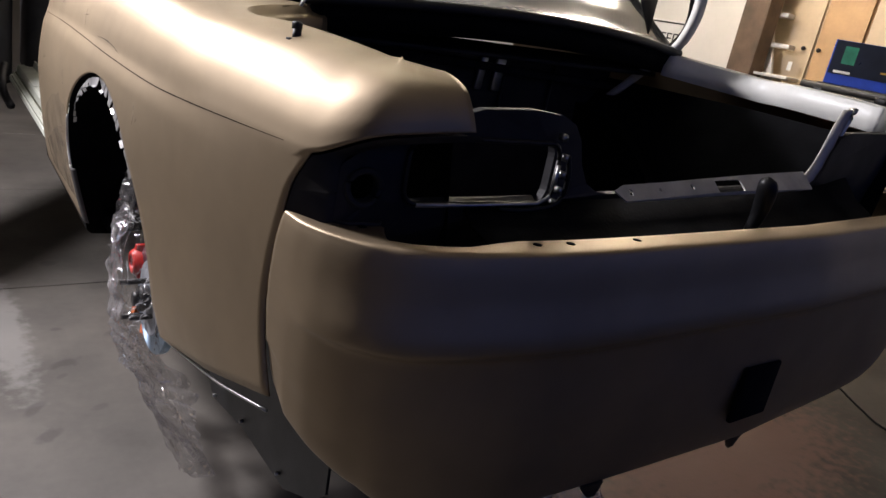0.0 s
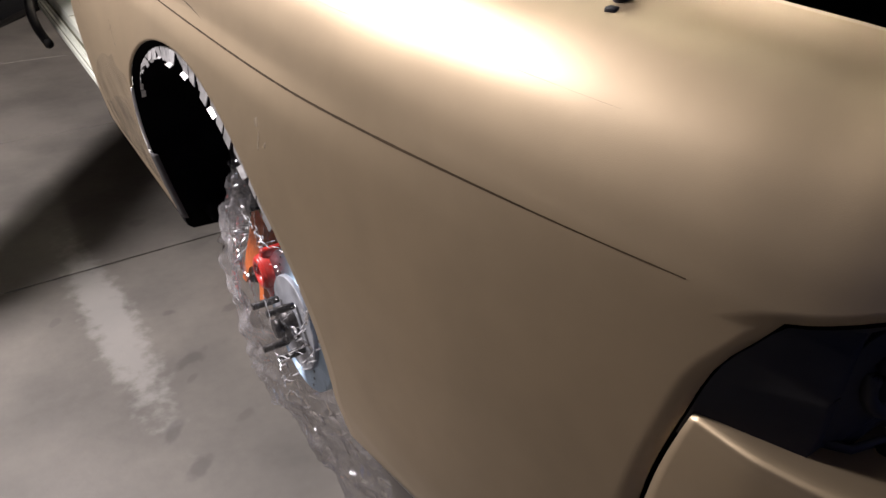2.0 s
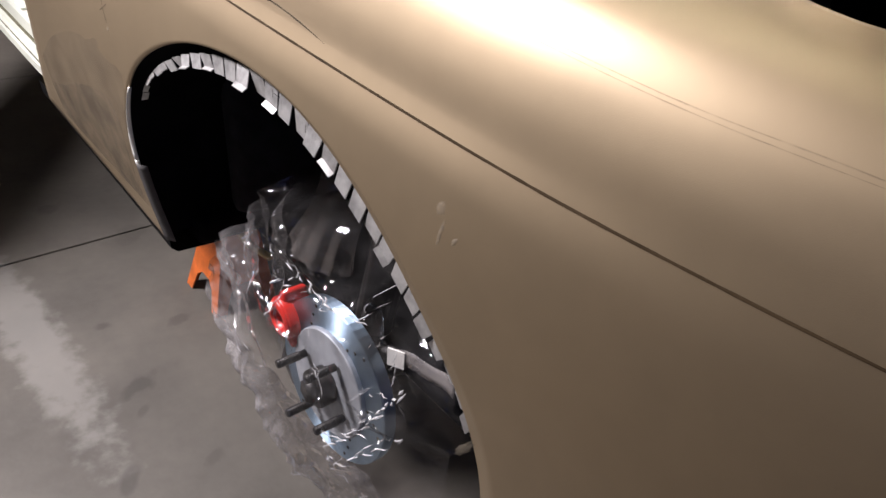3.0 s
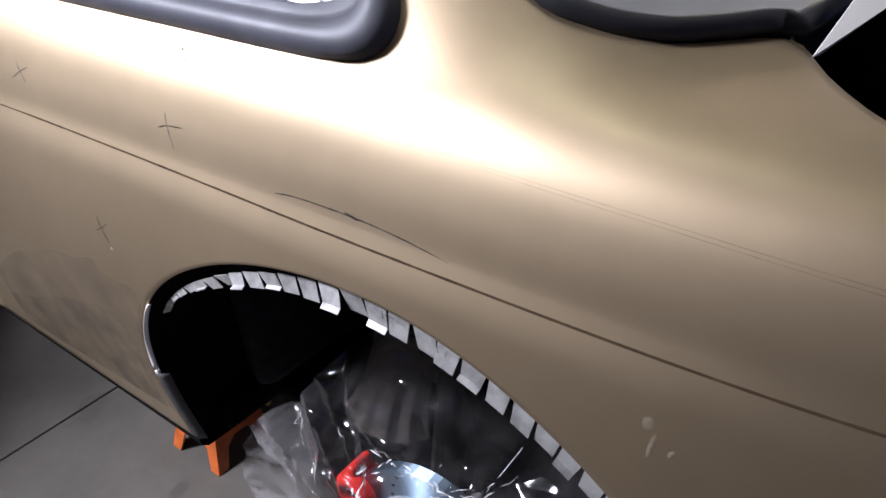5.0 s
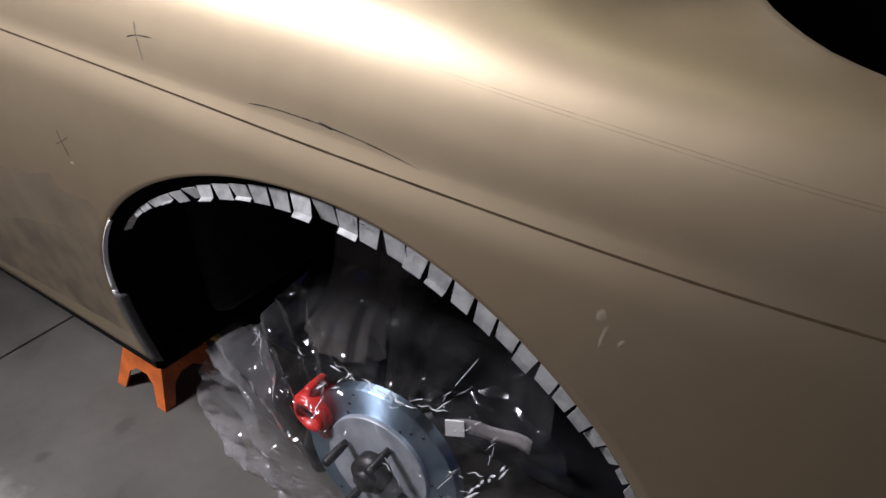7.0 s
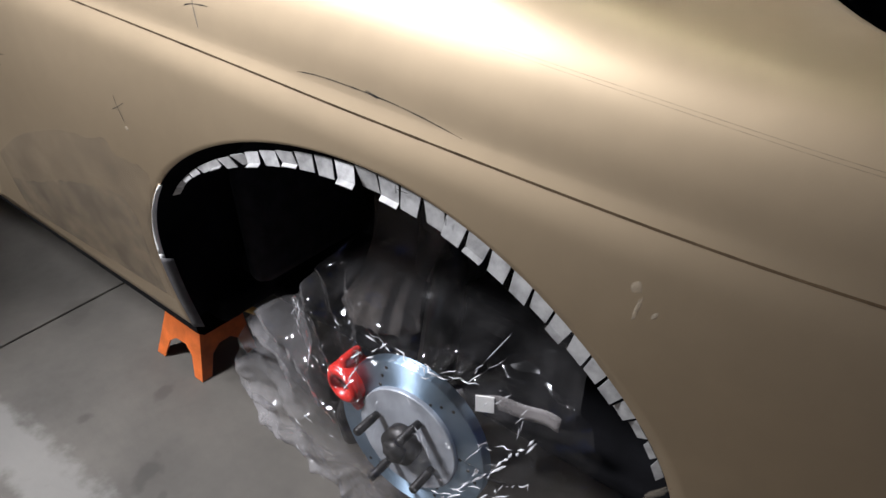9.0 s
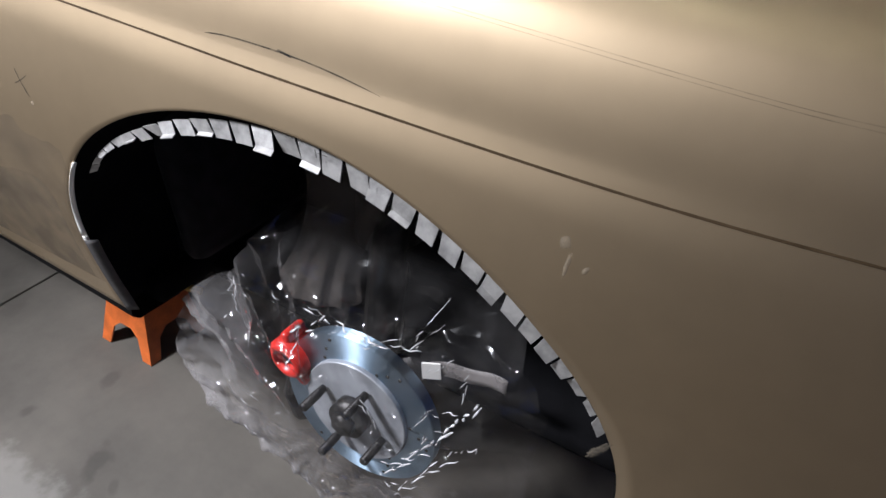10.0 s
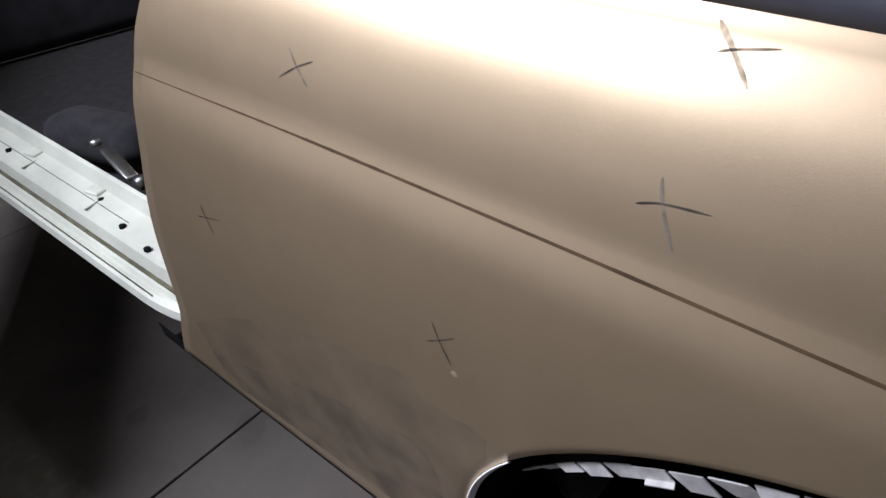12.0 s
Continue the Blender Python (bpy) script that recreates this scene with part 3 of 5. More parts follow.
def quarter_mesh():
    bm = bmesh.new()
    n_front, n_top, n_rear, depth = 22, 90, 22, 26
    cols = []
    for k in range(n_front):
        u = k / n_front
        z = 0.580 + u * (SIDE_LINE - 0.580)
        cols.append((arch(-1 + u), (door_edge(z), z)))
    for k in range(n_top + 1):
        u = k / n_top
        s1, s0 = door_edge(SIDE_LINE), rear_edge(SIDE_LINE)
        cols.append((arch(u), (s1 + (s0 - s1) * u, SIDE_LINE)))
    for k in range(1, n_rear + 1):
        u = k / n_rear
        z = SIDE_LINE - u * (SIDE_LINE - 0.715)
        cols.append((arch(1 + u), (rear_edge(z), z)))
    rows = []
    for (s0, z0), (s1, z1) in cols:
        rows.append([flank(s0 + (s1 - s0) * w, z0 + (z1 - z0) * w) for w in [j / depth for j in range(depth + 1)]])
    sheet(bm, rows)
    # the shoulder, deck edge and pillar above the side line
    top = [s for (_, (s, z)) in cols[n_front:n_front + n_top + 1]]
    corner = [0.210 + (-0.02 - 0.210) * (k / 22) for k in range(1, 23)]
    sheet(bm, [[shoulder(s - 0.17 * min(1, max(0, (s - 1.5) / 0.3)) ** 2 * (v / 6) ** 1.5, v) for v in [6 * j / 30 for j in range(31)]] for s in top + corner])
    bmesh.ops.remove_doubles(bm, verts=bm.verts[:], dist=0.0008)
    bmesh.ops.recalc_face_normals(bm, faces=bm.faces[:])
    bm.normal_update()
    if sum(f.normal.x for f in bm.faces) > 0:
        bmesh.ops.reverse_faces(bm, faces=bm.faces[:])
    return bm


RISE = 0.04  # the car stands a little higher on its far side
DRAWN_X = (0.0, 0.1, 0.2, 0.3, 0.45, 0.65, 0.93, 1.2, 1.45, 1.55, 1.86)
TAIL_X = ((0.0,), (0.089,), (0.179,), (0.262,), (0.378,), (0.525,), (0.724,), (0.918,), (1.105,), (1.19,), (1.70,))


def tilted(bm):
    """Lift a part of the car with the car's tilt on its stands."""
    for v in bm.verts:
        v.co.z += RISE * max(0.0, v.co.x - 0.1)
    return bm


def on_tail(bm):
    """Lay a part that is drawn along a straight tail onto the bowed and tilted tail, its widths rescaled to fit the
    camera's view.
    """
    for v in bm.verts:
        v.co.x = float(lookup(DRAWN_X, TAIL_X, v.co.x)[0]) if v.co.x > 0 else v.co.x
        v.co.y += 0.037 * min(1.0, ((0.83 - v.co.x) / 0.62) ** 2)
    return tilted(bm)


def mirrored(bm):
    """Turn a left-hand part into the right-hand one."""
    for v in bm.verts:
        v.co.x = 2 * CENTRE - v.co.x
    bmesh.ops.reverse_faces(bm, faces=bm.faces[:])
    return bm


quarter = part("quarter_panel", thicken(quarter_mesh(), 0.003), GOLD, car, "matt gold quarter panel with a cut wheel arch and pencil marks")
part("quarter_panel", tilted(mirrored(thicken(quarter_mesh(), 0.003))), GOLD, car)


# the thin dark line along the side
def on_side(s, z, lift=0.0012):
    """A point just proud of the side, below or above its line."""
    if z <= SIDE_LINE:
        p = flank(s, z)
    else:
        lo, hi = 0.0, 6.0
        for _ in range(24):
            mid = (lo + hi) / 2
            lo, hi = (mid, hi) if shoulder(s, mid).z < z else (lo, mid)
        p = shoulder(s, lo)
    _, way = plan(s)
    tilt = 0.0 if z < 1.06 else min(1.0, (z - 1.06) / 0.1)
    return p - Vector((way[0] * (1 - 0.4 * tilt), way[1] * (1 - 0.4 * tilt), -tilt)) * lift


def mark(name, points, width, mat, parent=quarter):
    """A thin flat stroke on the body's side through points of (s, z), thinner towards its ends."""
    rows, n = [], len(points)
    for i, (s, z) in enumerate(points):
        (s0, z0), (s1, z1) = points[max(i - 1, 0)], points[min(i + 1, n - 1)]
        way = math.hypot(s1 - s0, z1 - z0) or 1
        us, uz = -(z1 - z0) / way, (s1 - s0) / way
        w = width * (0.35 + 0.65 * min(1, 6 * i / n, 6 * (n - 1 - i) / n)) * (1 + 0.3 * noise.noise(Vector((s * 90, z * 90, 2))))
        rows.append([on_side(s + us * w, z + uz * w, 0.0003), on_side(s, z, 0.0004), on_side(s - us * w, z - uz * w, 0.0003)])
    bm = sheet(bmesh.new(), rows)
    bmesh.ops.recalc_face_normals(bm, faces=bm.faces[:])
    return part(name, bm, mat, parent)


def stroke(points, n=10):
    return [tuple(p) for p in spline(points, n)]


LINE_S = (0.2567, 0.4114, 0.5714, 0.7506, 1.1135, 1.2625, 1.4286, 1.6531, 1.8775)
LINE_Z = ((1.0515,), (1.046,), (1.0395,), (1.0345,), (1.0345,), (1.036,), (1.0375,), (1.0390,), (1.0370,))
mark("side_line", [(1.860 - (1.860 - 0.262) * k / 140, float(lookup(LINE_S, LINE_Z, 1.860 - (1.860 - 0.262) * k / 140)[0])) for k in range(141)], 0.0011, CREASE)
MARKS = (
    ("pencil_arc", ((1.1861, 1.053), (1.1546, 1.0565), (1.0887, 1.057), (1.0361, 1.054), (0.9836, 1.0475)), 0.0007),
    ("pencil_arc", ((1.0973, 1.0585), (1.081, 1.0560)), 0.0013),
    ("pencil_cross", ((1.3532, 1.096), (1.3494, 1.082), (1.3379, 1.059)), 0.0011), ("pencil_cross", ((1.3637, 1.078), (1.3494, 1.0825), (1.3236, 1.085)), 0.0007),
    ("pencil_cross", ((1.4898, 0.942), (1.4821, 0.928), (1.4707, 0.911)), 0.0007), ("pencil_cross", ((1.4945, 0.922), (1.4821, 0.929), (1.4688, 0.938)), 0.0007),
    ("pencil_cross", ((1.6464, 1.101), (1.6368, 1.089), (1.6254, 1.078)), 0.0010), ("pencil_cross", ((1.6569, 1.078), (1.6387, 1.089), (1.6206, 1.097)), 0.0007),
    ("pencil_cross", ((1.7715, 0.934), (1.7648, 0.921), (1.7572, 0.908)), 0.0007), ("pencil_cross", ((1.7791, 0.919), (1.7629, 0.923), (1.7419, 0.928)), 0.0006),
    ("pencil_cross", ((1.352, 1.169), (1.340, 1.159), (1.327, 1.145)), 0.0012), ("pencil_cross", ((1.347, 1.157), (1.338, 1.1595), (1.319, 1.163)), 0.0006),
    ("pencil_tick", ((1.0428, 0.984), (1.0404, 0.976)), 0.0008), ("pencil_tick", ((1.0409, 0.981), (1.0275, 0.981)), 0.0004),
    ("pencil_tick", ((0.9817, 0.974), (0.9803, 0.966)), 0.0008),
)
for name, pts, w in MARKS:
    mark(name, stroke(pts), w, SMUDGE if 0.0009 < w < 0.00125 else PENCIL)
# two faint, slightly darker lines along the shoulder
mark("shoulder_line", stroke(((1.0085, 1.1315), (0.8652, 1.127), (0.6675, 1.1215), (0.5288, 1.124), (0.3367, 1.121)), 40), 0.0004, FAINT)
mark("shoulder_line", stroke(((0.9702, 1.1275), (0.8652, 1.124), (0.6675, 1.1185), (0.5288, 1.121)), 40), 0.0004, FAINT)


def patch_on_side(name, cs, cz, rs, rz, turn, seed, mat, rough=0.4, lift=0.0008):
    """A thin uneven patch lying on the body's side."""
    rim = blob(cs, cz, rs, rz, turn, seed, rough, 36)
    bm = bmesh.new()
    mid = bm.verts.new(on_side(cs, cz, lift))
    rings = [[bm.verts.new(on_side(cs + (s - cs) * w, cz + (z - cz) * w, lift * (1 if w < 1 else 0.3))) for s, z in rim] for w in (0.5, 1.0)]
    n = len(rim)
    for j in range(n):
        bm.faces.new((mid, rings[0][j], rings[0][(j + 1) % n]))
        bm.faces.new((rings[0][j], rings[1][j], rings[1][(j + 1) % n], rings[0][(j + 1) % n]))
    bmesh.ops.recalc_face_normals(bm, faces=bm.faces[:])
    return part(name, bm, mat, quarter)


patch_on_side("filler_spot", 0.7984, 0.984, 0.0045, 0.0055, 0.2, 3, CHIP)
patch_on_side("filler_spot", 0.7926, 0.966, 0.0020, 0.012, 0.1, 4, CHIP)
patch_on_side("filler_spot", 0.7773, 0.966, 0.0020, 0.004, 0.5, 5, CHIP)
patch_on_side("filler_spot", 1.4678, 0.904, 0.0032, 0.0030, 0.0, 6, CHIP)
patch_on_side("filler_spot", 0.7262, 0.775, 0.004, 0.018, 0.5, 12, CHIP)


def grey_film(rim, depth, seed):
    """A darker, greyer film below a wavy upper edge; each entry is (s, z of the edge)."""
    rows = []
    n = 48
    for s, z in stroke(rim, n):
        z += 0.004 * noise.noise(Vector((s * 60, seed, 0)))
        foot = max(0.60, z - depth, arch_top(s))
        rows.append([on_side(s, max(z + (foot - z) * w, foot), 0.0006) for w in (0, 0.1, 0.3, 0.5, 0.7, 0.85, 1)])
    bm = sheet(bmesh.new(), rows)
    bmesh.ops.recalc_face_normals(bm, faces=bm.faces[:])
    return part("grey_side_patch", bm, GREY_TONE, quarter)


def arch_top(s):
    """Height of the arch's edge at a place along the side."""
    u = (s - ARCH_Y) / ((ARCH_A if s > ARCH_Y else ARCH_REAR) + 0.004)
    return ARCH_Z + (ARCH_B + 0.004) * math.sqrt(max(0, 1 - u * u)) if abs(u) < 1 else 0.0


grey_film(((1.8775, 0.720), (1.782, 0.785), (1.6865, 0.828), (1.6292, 0.848), (1.5633, 0.858), (1.5242, 0.872), (1.5098, 0.853), (1.4716, 0.854), (1.4392, 0.851)), 0.4, 1)
grey_film(((1.8775, 0.67), (1.782, 0.70), (1.6865, 0.74), (1.591, 0.77), (1.5242, 0.78), (1.4974, 0.75)), 0.3, 2)


# tabs of the slit inner lip round the arch
TAB_COUNT = 31


def make_tab(k, rng):
    a0, a1 = 0.145 + 0.745 * k / TAB_COUNT, 0.145 + 0.745 * (k + 1) / TAB_COUNT
    gap = (a1 - a0) * rng.uniform(0.03, 0.08)
    turned_up = k in (5, 8, 10, 13, 15, 19, 23)
    a0, a1 = a0 + gap, a1 - gap
    reach = rng.uniform(0.0205, 0.0235) * (1 - 0.45 * max(0, k - 17) / 13) * (0.22 + 0.40 * min(1, k / 6) + 0.38 * min(1, max(0, k - 6) / 8)) * (1 if k < 29 else 0.7)
    lift, lean = rng.uniform(-0.004, 0.004), rng.uniform(-0.004, 0.004)
    inset = 0.012 - 0.006 * min(1, k / 15)
    drop = 0.016 - 0.012 * min(1, max(0, k - 6) / 8)
    skew = rng.uniform(-0.003, 0.003)

    def at(a, w):
        mid = (a0 + a1) / 2
        s, z = arch(mid + (a - mid) * (1 - 0.10 * w) + (skew + 0.006) * w, -drop - reach * w)
        p = flank(s, min(z, 1.04))
        return Vector((p.x + inset + (lean + lift) * w - (0.005 if turned_up and w > 0.9 else 0.0), p.y, p.z))

    bm = bmesh.new()
    sheet(bm, [[at(a0 + (a1 - a0) * u, w) for u in (0, 0.5, 1)] for w in (0, 0.5, 0.84, 1)])
    bmesh.ops.recalc_face_normals(bm, faces=bm.faces[:])
    thicken(bm, 0.0012)
    return part("tab", bm, TABS, quarter, smooth=False)


tab_rng = random.Random(5)
for k in range(TAB_COUNT):
    make_tab(k, tab_rng)


# grey tape over the front foot of the arch, and the bare metal edge above it
def ribbon(a_from, a_to, w0, w1, x_in, name, mat, n=16, grow=0.0):
    rows = []
    for k in range(n + 1):
        s, z = arch(a_from + (a_to - a_from) * k / n, grow)
        p, q = flank(s, z), flank(s - (w0 + (w1 - w0) * k / n), z)
        rows.append([p + Vector((-0.0015, 0, 0)), (p + q) / 2 + Vector((x_in * 0.4, 0, 0)), q + Vector((x_in, 0, 0))])
    bm = bmesh.new()
    sheet(bm, rows)
    bmesh.ops.recalc_face_normals(bm, faces=bm.faces[:])
    return part(name, thicken(bm, 0.001), mat, quarter)


ribbon(-0.05, -1.0, 0.015, 0.013, 0.010, "tape_strip", TAPE)
ribbon(0.16, 0.0, 0.003, 0.006, 0.003, "bare_edge", WHITEP, 12)
ribbon(0.0, -0.12, 0.006, 0.006, 0.003, "bare_edge", WHITEP, 5)


# wheel house: a black shell behind the arch
def wheel_house():
    bm = bmesh.new()
    rows = []
    for x, grow in ((0.004, 0.004), (0.02, 0.012), (0.06, 0.02), (0.12, 0.03), (0.2, 0.03), (0.3, 0.03), (0.40, 0.03)):
        row = []
        for k in range(61):
            s, z = arch(-1 + 3 * k / 60, grow)
            p = flank(s, min(z, SIDE_LINE))
            row.append((p.x + x, p.y, z))
        rows.append(row)
    sheet(bm, rows)
    bm.faces.new([bm.verts.new(c) for c in rows[-1]])
    bmesh.ops.recalc_face_normals(bm, faces=bm.faces[:])
    return bm


part("wheel_house", wheel_house(), BLACK, car)
part("wheel_house", tilted(mirrored(wheel_house())), BLACK, car)

# rear splash panel hanging below the quarter panel
splash = plate([(0.72, 0.66), (0.70, 0.50), (0.685, 0.475), (0.66, 0.468), (0.52, 0.492), (0.34, 0.495), (0.25, 0.54), (0.215, 0.575), (0.22, 0.66), (0.22, 0.72), (0.5, 0.70)])
bmesh.ops.transform(splash, matrix=Matrix.Translation((0.13, 0, 0)) @ Matrix.Rotation(radians(90), 4, "Z"), verts=splash.verts)
splash_ob = part("splash_panel", thicken(splash, 0.004), LINER, car, "black plastic splash panel behind the wheel", smooth=False)
for y, z in ((0.655, 0.478), (0.52, 0.505), (0.36, 0.51)):
    part("rivet", rod(bmesh.new(), (0.124, y, z), (0.130, y, z), 0.003, sides=10), STEEL, splash_ob)
lower_lip = bmesh.new()
tube(lower_lip, [flank(0.705 - 0.47 * k / 20, 0.590 + 0.102 * k / 20) + Vector((0.004, 0, -0.004)) for k in range(21)], 0.0022, 6)
part("bright_seam", lower_lip, STEEL, quarter)

# ---- rear bumper
BUMP_XY = ((0.044, 0.277), (0.047, 0.237), (0.056, 0.185), (0.084, 0.126), (0.133, 0.081), (0.226, 0.047), (0.385, 0.018), (CENTRE, -0.004))
BUMP_TOP = ((0.968,), (0.968,), (0.970,), (0.973,), (0.976,), (0.980,), (0.984,), (0.986,))
BUMP_LOW = ((0.725,), (0.70,), (0.672,), (0.645,), (0.622,), (0.605,), (0.595,), (0.592,))


def bumper_ring(u):
    """One upright section of the bumper; u from 0 at the seam to 7 at the middle."""
    keys = tuple(range(8))
    p = lookup(keys, BUMP_XY, u)
    q = lookup(keys, BUMP_XY, u + 0.03) - lookup(keys, BUMP_XY, u - 0.03)
    q = q / np.linalg.norm(q)
    out = np.array((q[1], -q[0]))
    if out[0] * 1 + out[1] * 1 > 0:
        out = -out
    top, low = float(lookup(keys, BUMP_TOP, u)[0]), float(lookup(keys, BUMP_LOW, u)[0])
    k = min(1.0, max(0.0, (u - 1.0) / 2.2))
    span = top - low
    deep = 0.05 * min(1, max(0, (u - 2.3) / 0.7)) - 0.02 * min(1, max(0, (u - 4.6) / 0.6))
    profile = ((-0.07 - 0.02 * k + deep, top + 0.004), (-0.03 - 0.010 * k + deep * 0.3, top + 0.004), (-0.006 - 0.014 * k, top + 0.002), (-0.002 - 0.014 * k, top - 0.004), (0.0 - 0.012 * k, top - 0.018),
               (0.001 - 0.010 * k, top - 0.036), (0.001 - 0.007 * k, top - 0.055), (0.001 - 0.002 * k, top - 0.076), (0.001 + 0.003 * k, top - 0.096), (0.005 * k, top - 0.110), (0.003 * k, top - 0.118), (-0.004 * k, top - 0.125),
               (-0.001 - 0.007 * k, top - 0.14), (-0.003 - 0.012 * k, top - 0.12 - (span - 0.12) * 0.45), (-0.006 - 0.020 * k, low + 0.06), (-0.012 - 0.026 * k, low + 0.016), (-0.022 - 0.032 * k, low), (-0.06 - 0.05 * k, low + 0.010))
    ring = [Vector((*(p + out * d), z)) for d, z in profile]
    if u < 1:
        # the front end follows the seam
        for v in ring:
            v.y += (1 - u) * (flank(rear_edge(v.z), v.z).y - 0.0045 - BUMP_XY[0][1])
    return ring


def bumper_mesh():
    bm = bmesh.new()
    left = [bumper_ring(7 * (k / 60) ** 1.0) for k in range(61)]
    rows = []
    for ring in left:
        rows.append([Vector(p) for p in spline(ring, 60)])
    rows += [[Vector((2 * CENTRE - p.x, p.y, p.z)) for p in row] for row in rows[-2::-1]]
    sheet(bm, rows)
    bmesh.ops.recalc_face_normals(bm, faces=bm.faces[:])
    if sum(f.normal.y for f in bm.faces) > 0:
        bmesh.ops.reverse_faces(bm, faces=bm.faces[:])
    return bm


bumper = part("rear_bumper", tilted(thicken(bumper_mesh(), 0.004)), GOLD, car, "matt gold plastic rear bumper cover with an open lamp ledge")
for u in (2.0, 5.4, 5.75, 6.15):
    ring = bumper_ring(u)
    at = ring[0] * 0.55 + ring[1] * 0.45
    at.z += RISE * max(0, at.x - 0.1)
    part("clip_hole", rod(bmesh.new(), at + Vector((0, 0, -0.001)), at + Vector((0, 0, 0.0008)), 0.006, sides=14), BLACK, bumper)
for x in (0.60, 1.10):
    fin = bmesh.new()
    sheet(fin, [[(x - 0.035, 0.045, 0.600), (x + 0.03, 0.045, 0.600)], [(x - 0.015, 0.05, 0.585), (x + 0.032, 0.05, 0.585)], [(x + 0.012, 0.055, 0.566), (x + 0.034, 0.055, 0.566)]])
    part("hanger_tab", on_tail(thicken(fin, 0.006)), LINER, bumper, smooth=False)
part("number_plate_recess", on_tail(boxed((0.14, 0.01, 0.10), (1.02, 0.010, 0.72), bevel=0.004)), BLACK, bumper)

# Black filler added to close the dark gap behind the bumper's ledge.
part("ledge_filler", tilted(boxed((1.16, 0.07, 0.10), (CENTRE, 0.12, 0.89), bevel=0.02)), BLACK, car)
# ---- rear panel with the lamp recess and the boot opening
HALF = [(0.088, 0.955), (0.086, 1.022), (0.096, 1.046), (0.12, 1.068), (0.17, 1.090), (0.25, 1.110), (0.30, 1.122), (0.40, 1.126), (0.474, 1.121), (0.515, 1.108), (0.541, 1.086), (0.562, 1.05), (0.588, 1.022), (0.62, 1.010), (0.655, 1.006)]
RIGHT = [(1.37, 1.012), (1.41, 1.016), (1.44, 1.026), (1.465, 1.05), (1.485, 1.086), (1.505, 1.108), (1.54, 1.121), (1.68, 1.122), (1.74, 1.10), (1.785, 1.07), (1.804, 1.045), (1.804, 0.955)]
outline = HALF + RIGHT + [(1.80, 0.93), (0.09, 0.93)]
left_holes = [circle(0.125, 1.020, 0.019), rounded(0.182, 1.000, 0.472, 1.084, 0.022)]
panel = plate(outline, left_holes)
for v in panel.verts:
    x = v.co.x if v.co.x < 0.93 else 1.86 - v.co.x
    v.co.y = 0.172 + 0.06 * max(0, (0.14 - x) / 0.09) ** 2 + 0.02 * min(1, max(0, (x - 0.42) / 0.15))
bmesh.ops.recalc_face_normals(panel, faces=panel.faces[:])
panel.normal_update()
if sum(f.normal.y for f in panel.faces) > 0:
    bmesh.ops.reverse_faces(panel, faces=panel.faces[:])
rear_panel = part("rear_panel", on_tail(thicken(panel, 0.012)), SHELL, car, "black painted rear body panel with open lamp holes", smooth=False)
ring = tube(bmesh.new(), [(0.125 + 0.0215 * math.cos(a), 0.171 + 0.06 * max(0, (0.015 - 0.0215 * math.cos(a)) / 0.09) ** 2, 1.020 + 0.0215 * math.sin(a)) for a in [2 * math.pi * k / 28 for k in range(29)]], 0.0045, 8)
part("lamp_socket_rim", on_tail(ring), SHELL, rear_panel)
loop = [(x, 0.169, z) for x, z in rounded(0.182, 1.000, 0.472, 1.084, 0.022, 6)]
part("lamp_hole_hem", on_tail(tube(bmesh.new(), loop + loop[:1], 0.0035, 8)), DARKSTEEL, rear_panel)
# brighter steel paints the lit lower part of the hem
bright = tube(bmesh.new(), [(0.205, 0.166, 0.999), (0.30, 0.166, 0.998), (0.44, 0.166, 1.000), (0.464, 0.166, 1.008), (0.472, 0.166, 1.03), (0.472, 0.166, 1.055)], 0.0032, 8)
part("lit_hem", on_tail(bright), STEEL, rear_panel)
raised = sheet(bmesh.new(), [[(x, y, zz) for x, y in ((0.090, 0.195), (0.105, 0.176), (0.15, 0.164), (0.158, 0.172))] for zz in (0.972, 0.978)])
part("recess_ledge", on_tail(thicken(raised, 0.003)), SHELL, rear_panel)
# black return between the quarter panel's edge and the panel
edge = [flank(rear_edge(0.95 + 0.1 * k / 10), 0.95 + 0.1 * k / 10) for k in range(10)] + [shoulder(0.210 - 0.230 * k / 24, 0) for k in range(25)]
recess = bmesh.new()
sheet(recess, [[p + Vector((0.003, -0.001, -0.003 * (k > 9))) for k, p in enumerate(edge)], [Vector((max(p.x + 0.016, 0.072), min(p.y, 0.225), p.z - 0.010 * (k > 6))) for k, p in enumerate(edge)], [Vector((max(p.x + 0.020, 0.084), 0.225, p.z - 0.012 * (k > 6))) for k, p in enumerate(edge)]])
part("lamp_recess", recess, SHELL, rear_panel)
for x, z in ((0.466, 1.094), (0.482, 1.066), (0.484, 1.042), (0.484, 1.02), (0.478, 1.002)):
    part("nut", on_tail(rod(bmesh.new(), (x, 0.160, z), (x, 0.172, z), 0.0055, sides=6)), STEEL, rear_panel)
loom = bmesh.new()
tube(loom, [tuple(p) for p in spline(((0.484, 0.163, 1.07), (0.49, 0.158, 1.04), (0.482, 0.16, 1.004), (0.42, 0.163, 0.992), (0.36, 0.165, 0.993)), 20)], 0.004, 8)
part("wire_loom", on_tail(loom), LINER, rear_panel)

